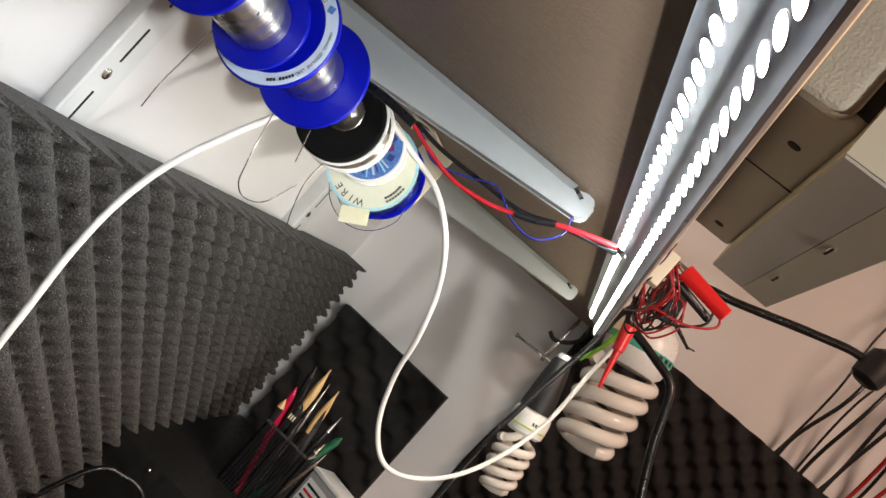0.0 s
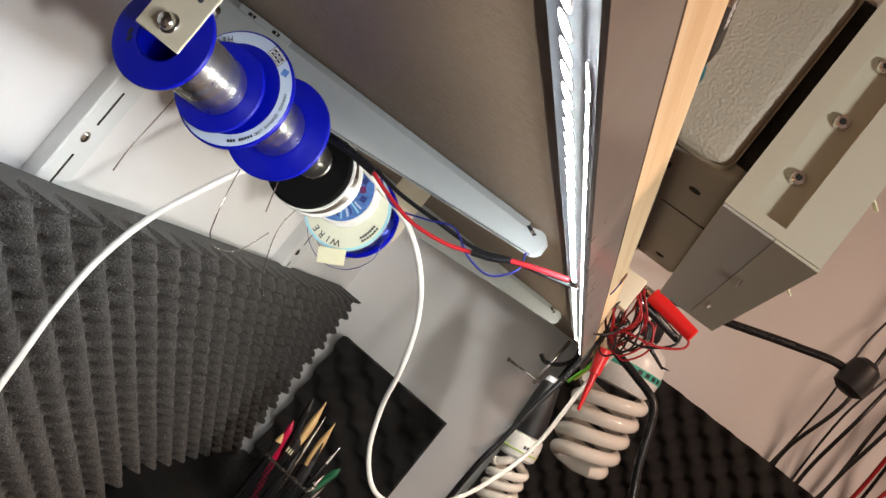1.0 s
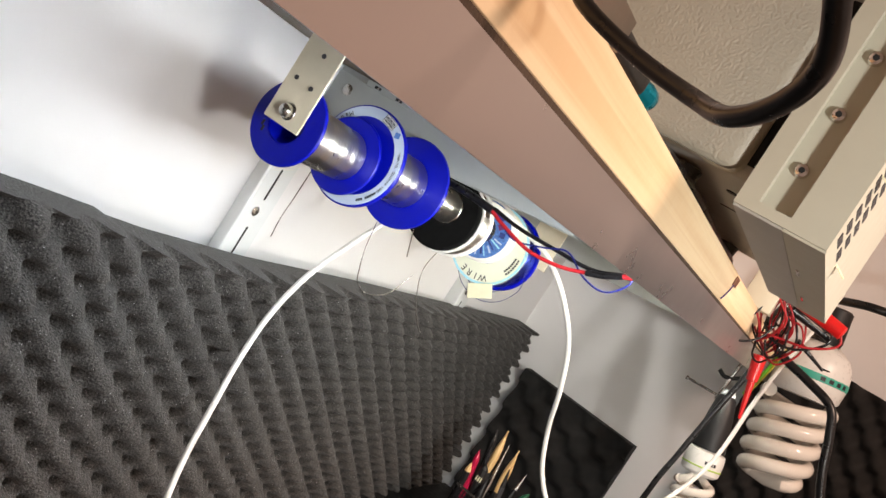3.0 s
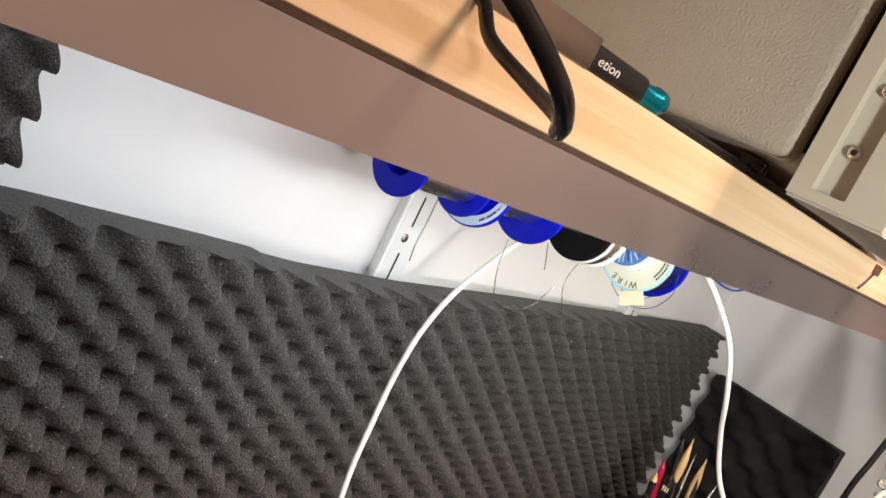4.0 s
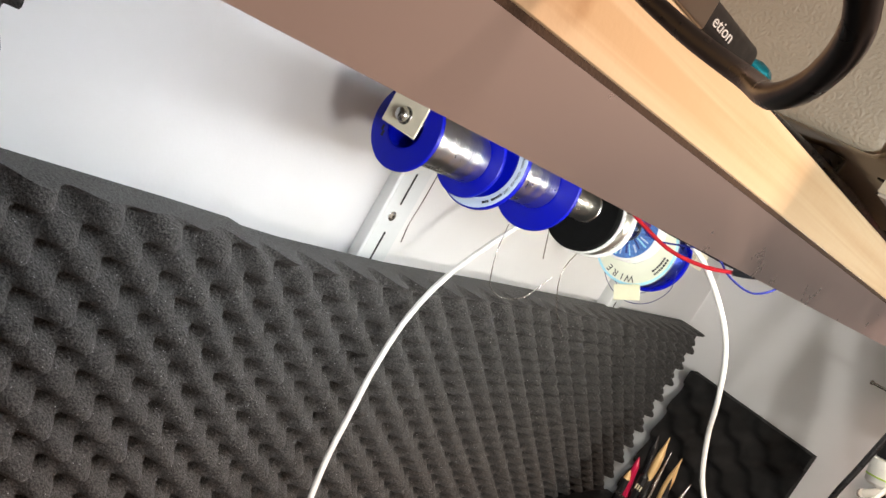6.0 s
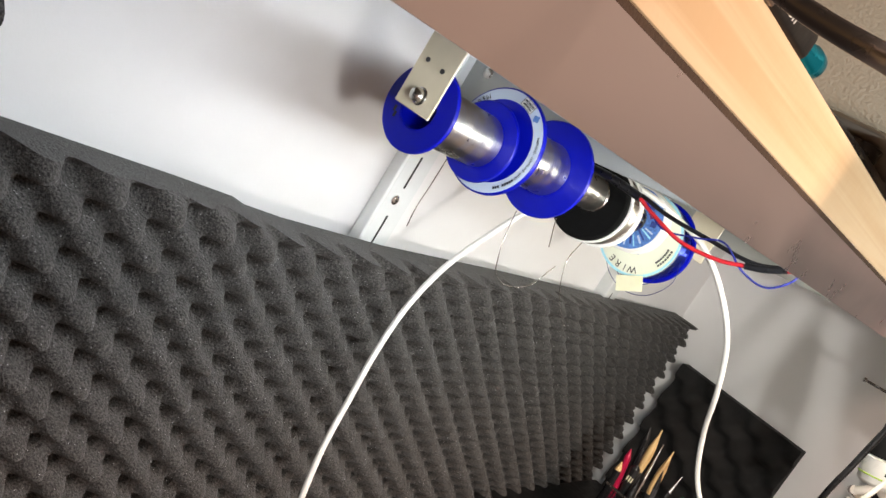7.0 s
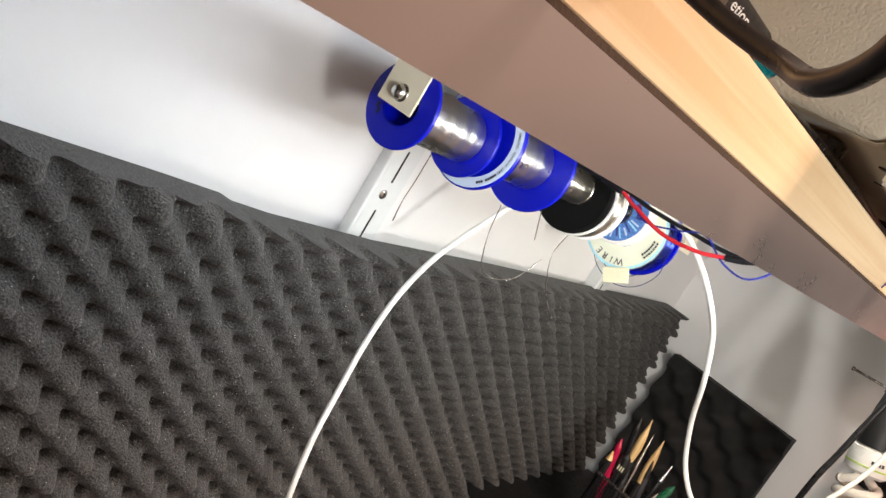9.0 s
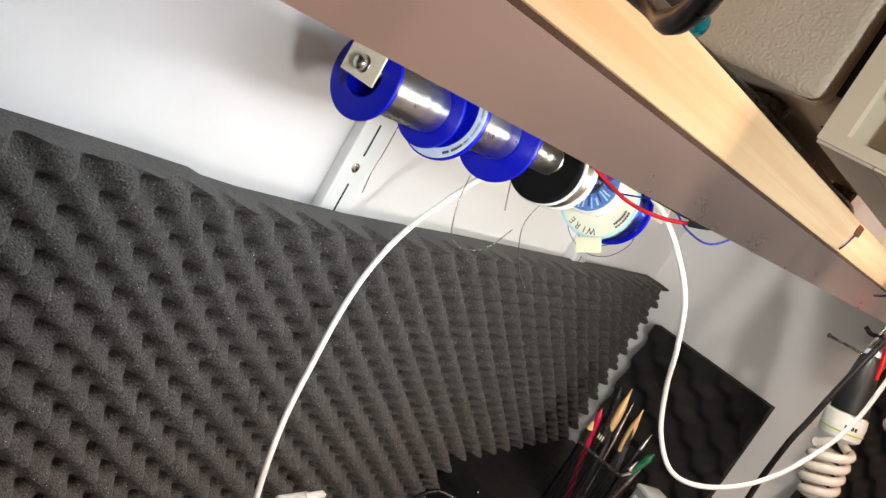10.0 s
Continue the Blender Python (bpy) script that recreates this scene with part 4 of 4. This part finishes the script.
for sg in (-1, 1):
    a = 0.6 + (0 if sg > 0 else math.pi)
    lay("tube_leg", tube([(lx + 0.012 * math.cos(a + 0.9), ly + 0.012 * math.sin(a + 0.9), 1.310), (lx + 0.018 * math.cos(a + 0.6), ly + 0.018 * math.sin(a + 0.6), 1.300), (lx + 0.0225 * math.cos(a), ly + 0.0225 * math.sin(a), 1.292)], 0.0062), GLASS_TUBE, small)

gx, gy = 0.0317, 1.352
large = thing("large_spiral_lamp", (gx, gy, 1.6), "large white energy-saving spiral lamp, unlit, with green stripe", "lamp")
lay = leaning((gx, gy, 1.60), -10, -0.006)
lay("holder", turned(bmesh.new(), (gx, gy, 1.622), DOWN, [(0, 0.020), (0.003, 0.0235), (0.050, 0.0250), (0.0575, 0.0225)], 32), BLACK, large, "black lamp holder")
lay("base", turned(bmesh.new(), (gx, gy, 1.564), DOWN, [(0, 0.026), (0.006, 0.035), (0.014, 0.046), (0.032, 0.0535), (0.054, 0.0550), (0.078, 0.051), (0.086, 0.043)], 44), WHITE_PLASTIC, large, "big white plastic base")
lay("stripe", ring_disc((gx, gy, 1.518), DOWN, 0.050, 0.0553, 0.011), GREEN_BAND, large)
for k in range(4):
    a = radians(-70 + 14 * k)
    b = box(-0.0036, 0.0036, -0.0005, 0.0005, -0.0030, 0.0030)
    b.transform(pose(gx + 0.0553 * math.cos(a), gy + 0.0553 * math.sin(a), 1.5125, 0, 0, math.degrees(a) + 90))
    lay("print_bar", b, INK, large)
lay("tube", helix((gx, gy), 0.0480, 0.0440, 1.470, 1.346, 2.15, 0.0112, 0.4, 26), GLASS_TUBE, large, "white spiral tube")

clamp = thing("screw_clamp", (-0.05, 1.42, SU), "small steel screw clamp on the shelf end", "clamp")
part("spindle", bar((-0.050, 1.42, 1.488), (-0.055, 1.42, 1.396), 0.0032, 0.0032), STEEL, clamp)
part("tommy_bar", bar((-0.111, 1.42, 1.4005), (-0.036, 1.42, 1.4045), 0.0022, 0.0022), STEEL, clamp)
part("bar_end", turned(bmesh.new(), (-0.113, 1.42, 1.4004), (1, 0, 0.04), [(0, 0.0025), (0.001, 0.0036), (0.004, 0.0036), (0.005, 0.0025)], 16), STEEL, clamp)
part("bar_end", turned(bmesh.new(), (-0.038, 1.42, 1.4045), (1, 0, 0.04), [(0, 0.0025), (0.001, 0.0036), (0.004, 0.0036), (0.005, 0.0025)], 16), STEEL, clamp)
part("frame", tube([(-0.075, 1.42, 1.441), (-0.060, 1.42, 1.436), (-0.038, 1.42, 1.449), (-0.026, 1.42, 1.470), (-0.030, 1.42, 1.488)], 0.0036), BLACK, clamp)

cable("mains_cable", [(0.006, 1.10, 1.535), (-0.007, 1.13, 1.505), (-0.010, 1.14, 1.449), (-0.020, 1.14, 1.372), (-0.026, 1.14, 1.313), (-0.031, 1.14, 1.265), (-0.032, 1.15, 1.177), (-0.02, 1.16, 1.0)], 0.0040, RUBBER, "black mains cable hanging beside the lamps")
cable("earth_wire", [(0.010, 1.16, 1.505), (0.002, 1.19, 1.462), (-0.008, 1.24, 1.432)], 0.0022, GREEN_WIRE, "green and yellow earth wire entering the socket")
cable("earth_wire", [(0.014, 1.15, 1.512), (0.008, 1.18, 1.476), (-0.002, 1.23, 1.440)], 0.0018, YELLOW_WIRE, "green and yellow earth wire entering the socket")
cable("lamp_cable", [(-0.004, 1.12, 1.535), (0.005, 1.13, 1.508), (0.023, 1.13, 1.499), (0.057, 1.13, 1.491), (0.095, 1.13, 1.478), (0.113, 1.13, 1.446), (0.128, 1.13, 1.406), (0.156, 1.13, 1.350), (0.236, 1.14, 1.2)], 0.0058, RUBBER, "thick glossy black cable in front of the foam")
arm = thing("flexible_gooseneck", (-0.03, 1.28, ST), "black ribbed gooseneck with a round joint near the end wall", "gooseneck")
part("arm", tube([(-0.035, 1.285, ST), (-0.032, 1.285, 1.57), (-0.010, 1.28, 1.602), (0.054, 1.25, 1.624), (0.095, 1.25, 1.634), (0.142, 1.25, 1.649), (0.180, 1.25, 1.662), (0.219, 1.25, 1.674), (0.257, 1.25, 1.685), (0.290, 1.25, 1.687)], 0.0062), RUBBER, arm)
part("joint", turned(bmesh.new(), (0.293, 1.25, 1.660), (0.1, 0, 1), [(0, 0.014), (0.006, 0.022), (0.024, 0.024), (0.046, 0.021), (0.054, 0.012)], 28), BLACK, arm, "round black joint")
for k in range(20):
    f = k / 19
    part("rib", turned(bmesh.new(), (0.128 + 0.075 * f, 1.25, 1.6445 + 0.0247 * f), (0.95, 0, 0.31), [(0, 0.0062), (0.0005, 0.0066), (0.0012, 0.0066), (0.0017, 0.0062)], 14), RUBBER, arm)

rng = random.Random(9)
for k in range(13):
    x0 = 0.335 + 0.021 * k + rng.uniform(-0.006, 0.006)
    mat = RED_WIRE if k in (6, 8, 11) else RUBBER
    pts, x, y = [], x0, 1.588 - 0.004 * (k % 3)
    for j in range(8):
        z = 1.46 + 0.115 * j
        pts.append((x + 0.16 * (z - 1.52) * (0.5 + 0.03 * k) * 0.55 + rng.uniform(-0.010, 0.010), y - 0.05 * max(0, min(1, (z - 1.56) / 0.1)) * rng.uniform(0.3, 1.0), z))
    cable("wall_cable", pts, rng.choice((0.0022, 0.003, 0.0036)), mat, ("red" if mat is RED_WIRE else "black") + " cable running up the end wall", group="cables on the end wall")

# ---- desk and pencil cup ----
desk = thing("desk", (0, 0.5, 0), "black desk with square legs below the shelf", "desk")
part("top", box(WX + 0.002, 0.35, -0.6, WY - 0.045, 0.70, 0.735, 0.002, 1), DESK, desk)
for x in (-0.40, 0.30):
    for y in (-0.5, 1.5):
        part("leg", box(x - 0.02, x + 0.02, y - 0.02, y + 0.02, 0, 0.70, 0.002, 1), DESK, desk)
BT = 0.958
riser = thing("black_box", (-0.28, 1.28, 0.735), "dark black case standing on the desk below the foam", "equipment case")
part("case", box(-0.405, -0.10, 1.10, 1.55, 0.735, BT, 0.004, 2), DESK, riser)
part("screw", turned(bmesh.new(), (-0.33, 1.0995, 0.945), (0, -1, 0), [(0, 0.003), (0.0015, 0.002)], 12), CHROME, riser)


def mesh_cup(cx, cy, z0, w, h):
    t = thing("pencil_cup", (cx, cy, z0), "square black wire-mesh cup full of pencils and tools", "pencil cup")
    part("base", box(cx - w / 2, cx + w / 2, cy - w / 2, cy + w / 2, z0, z0 + 0.002), BLACK, t)
    rim = bmesh.new()
    for s in (-1, 1):
        box(cx - w / 2 - 0.0015, cx + w / 2 + 0.0015, cy + s * w / 2 - 0.0015, cy + s * w / 2 + 0.0015, z0 + h - 0.003, z0 + h + 0.001, bm=rim)
        box(cx + s * w / 2 - 0.0015, cx + s * w / 2 + 0.0015, cy - w / 2, cy + w / 2, z0 + h - 0.003, z0 + h + 0.001, bm=rim)
    part("rim", rim, STEEL, t, "shiny rim")
    n = 15
    for s, ax in ((-1, 0), (1, 0), (-1, 1), (1, 1)):
        bm = bmesh.new()
        for i in range(n + 1):
            d = -w / 2 + w * i / n
            p = (cx + d, cy + s * w / 2) if ax else (cx + s * w / 2, cy + d)
            box(p[0] - 0.0008, p[0] + 0.0008, p[1] - 0.0008, p[1] + 0.0008, z0, z0 + h, bm=bm)
        for i in range(1, 19):
            z = z0 + h * i / 19
            if ax:
                box(cx - w / 2, cx + w / 2, cy + s * w / 2 - 0.0005, cy + s * w / 2 + 0.0005, z - 0.0006, z + 0.0006, bm=bm)
            else:
                box(cx + s * w / 2 - 0.0005, cx + s * w / 2 + 0.0005, cy - w / 2, cy + w / 2, z - 0.0006, z + 0.0006, bm=bm)
        part("mesh_side", bm, BLACK, t, "black wire mesh side")
    return t


UX, UY, UW, UH = -0.243, 1.262, 0.080, 0.112
mesh_cup(UX, UY, BT, UW, UH)


def pencil(p, q, r, body, tip, label, category="pencil", ratio=0.72):
    t = thing(category.replace(" ", "_"), p, label, category, "tools in the cup")
    a, b = Vector(p), Vector(q)
    part("shaft", turned(bmesh.new(), a, b - a, [(0, r * 0.9), (0.002, r), ((b - a).length * ratio, r)], 8), body, t)
    n = (b - a).length * (1 - ratio)
    shape = [(0, r * 0.75), (n * 0.18, r * 1.0), (n * 0.36, r * 1.12), (n * 0.58, r * 0.95), (n * 0.76, r * 0.55), (n * 0.88, r * 0.28), (n, r * 0.14)] if category == "brush" else [(0, r), (n * 0.55, r * 0.55), (n, r * 0.12)]
    part("tip", turned(bmesh.new(), a.lerp(b, ratio), b - a, shape, 12), tip, t)
    return t


pencil((-0.252, 1.262, BT + 0.004), (-0.2700, 1.255, 1.178), 0.0060, BLACK, PENCIL, "thick wooden brush handle with a tapered end", "brush", 0.66)
pencil((-0.226, 1.262, BT + 0.004), (-0.2420, 1.270, 1.160), 0.0060, BLACK, PENCIL, "thick wooden brush handle with a tapered end", "brush", 0.62)
pencil((-0.236, 1.250, BT + 0.004), (-0.2580, 1.262, 1.160), 0.0030, STEEL, STEEL, "thin steel scriber in the cup", "scriber", 0.7)
pencil((-0.248, 1.2265, BT + 0.004), (-0.2880, 1.240, 1.128), 0.0050, CRIMSON, CRIMSON, "crimson plastic pen in the cup", "pen", 0.92)
pencil((-0.268, 1.240, BT + 0.004), (-0.2860, 1.232, 1.106), 0.0060, BLACK, PENCIL, "brass and wood tool handle", "tool", 0.9)
cutter = pencil((-0.250, 1.240, BT + 0.004), (-0.2650, 1.235, 1.118), 0.0075, BLACK, BLACK, "black handled cutter with print bars", "cutter", 0.95)
pencil((-0.255, 1.290, BT + 0.004), (-0.3000, 1.300, 1.160), 0.0060, BLACK, BLACK, "black plastic marker pen with cap", "marker", 0.9)
pencil((-0.230, 1.240, BT + 0.006), (-0.1950, 1.290, 1.110), 0.0060, GREEN, GREEN, "green translucent screwdriver handle in the cup", "screwdriver", 0.93)
pencil((-0.220, 1.235, BT + 0.006), (-0.2050, 1.270, 1.090), 0.0050, BLACK, STEEL, "black tool with steel end", "tool", 0.85)
for k in range(3):
    part("print_bar", box(-0.2655 + 0.004 * k, -0.2635 + 0.004 * k, 1.2270, 1.2275, 1.090, 1.098), TAPE, cutter, "pale print")
cable("desk_cable", [(-0.40, 0.95, 0.80), (-0.36, 1.00, 0.925), (-0.33, 1.03, 0.945), (-0.29, 1.05, 0.93), (-0.25, 1.07, 0.83)], 0.0035, RUBBER, "black cable arching over the desk")
plug = thing("white_plug", (-0.315, 0.66, 0.99), "white plastic plug hanging on a cable", "plug")
part("body", box(-0.330, -0.306, 0.640, 0.690, 0.984, 1.000, 0.005, 3), WHITE_PLASTIC, plug)
part("strain_relief", bar((-0.318, 0.640, 0.992), (-0.312, 0.618, 0.988), 0.006, 0.004), WHITE_PLASTIC, plug)
part("latch", box(-0.322, -0.314, 0.676, 0.704, 0.998, 1.004, 0.0015, 2), WHITE_PLASTIC, plug)

carton = thing("plastic_box", (-0.165, 1.37, BT), "clear plastic box with a pale printed label beside the pencil cup", "box")
turn = Matrix.Translation((-0.165, 1.37, BT)) @ pose(0, 0, 0, 0, 0, -24)


def turned_box(x0, x1, y0, y1, z0, z1, bevel=0.0):
    bm = box(x0, x1, y0, y1, z0, z1, bevel)
    bm.transform(turn)
    return bm


part("box", turned_box(-0.034, 0.034, -0.026, 0.026, 0, 0.070, 0.002), CLEAR, carton)
part("lid", turned_box(-0.035, 0.035, -0.027, 0.027, 0.0702, 0.078, 0.002), PAPER, carton, "pale lid")
part("label", turned_box(-0.028, 0.028, -0.0268, -0.0264, 0.012, 0.060), PAPER, carton, "pale printed label")
for k in range(4):
    part("print_bar", turned_box(-0.024, 0.010 + 0.004 * (k % 3), -0.0272, -0.0269, 0.018 + 0.010 * k, 0.022 + 0.010 * k), (PRINT_NAVY, INK, RED, INK)[k], carton)

for p0, p1, r, m1, m2, lab, cat in (
        ((-0.246, 1.285, BT + 0.004), (-0.285, 1.275, 1.135), 0.0050, BLACK, GREY_PLASTIC, "black felt pen in the cup", "pen"),
        ((-0.215, 1.285, BT + 0.004), (-0.236, 1.262, 1.128), 0.0048, GREY_PLASTIC, BLACK, "dark grey tool handle in the cup", "tool"),
        ((-0.238, 1.228, BT + 0.004), (-0.248, 1.226, 1.104), 0.0060, BLACK, BLACK, "short black handled tool in the cup", "tool"),
        ((-0.212, 1.240, BT + 0.004), (-0.190, 1.250, 1.085), 0.0030, STEEL, STEEL, "thin bright steel rod in the cup", "rod"),
        ((-0.222, 1.268, BT + 0.004), (-0.218, 1.300, 1.130), 0.0040, BLACK, STEEL, "black screwdriver with a steel blade in the cup", "screwdriver")):
    pencil(p0, p1, r, m1, m2, lab, cat, 0.82)
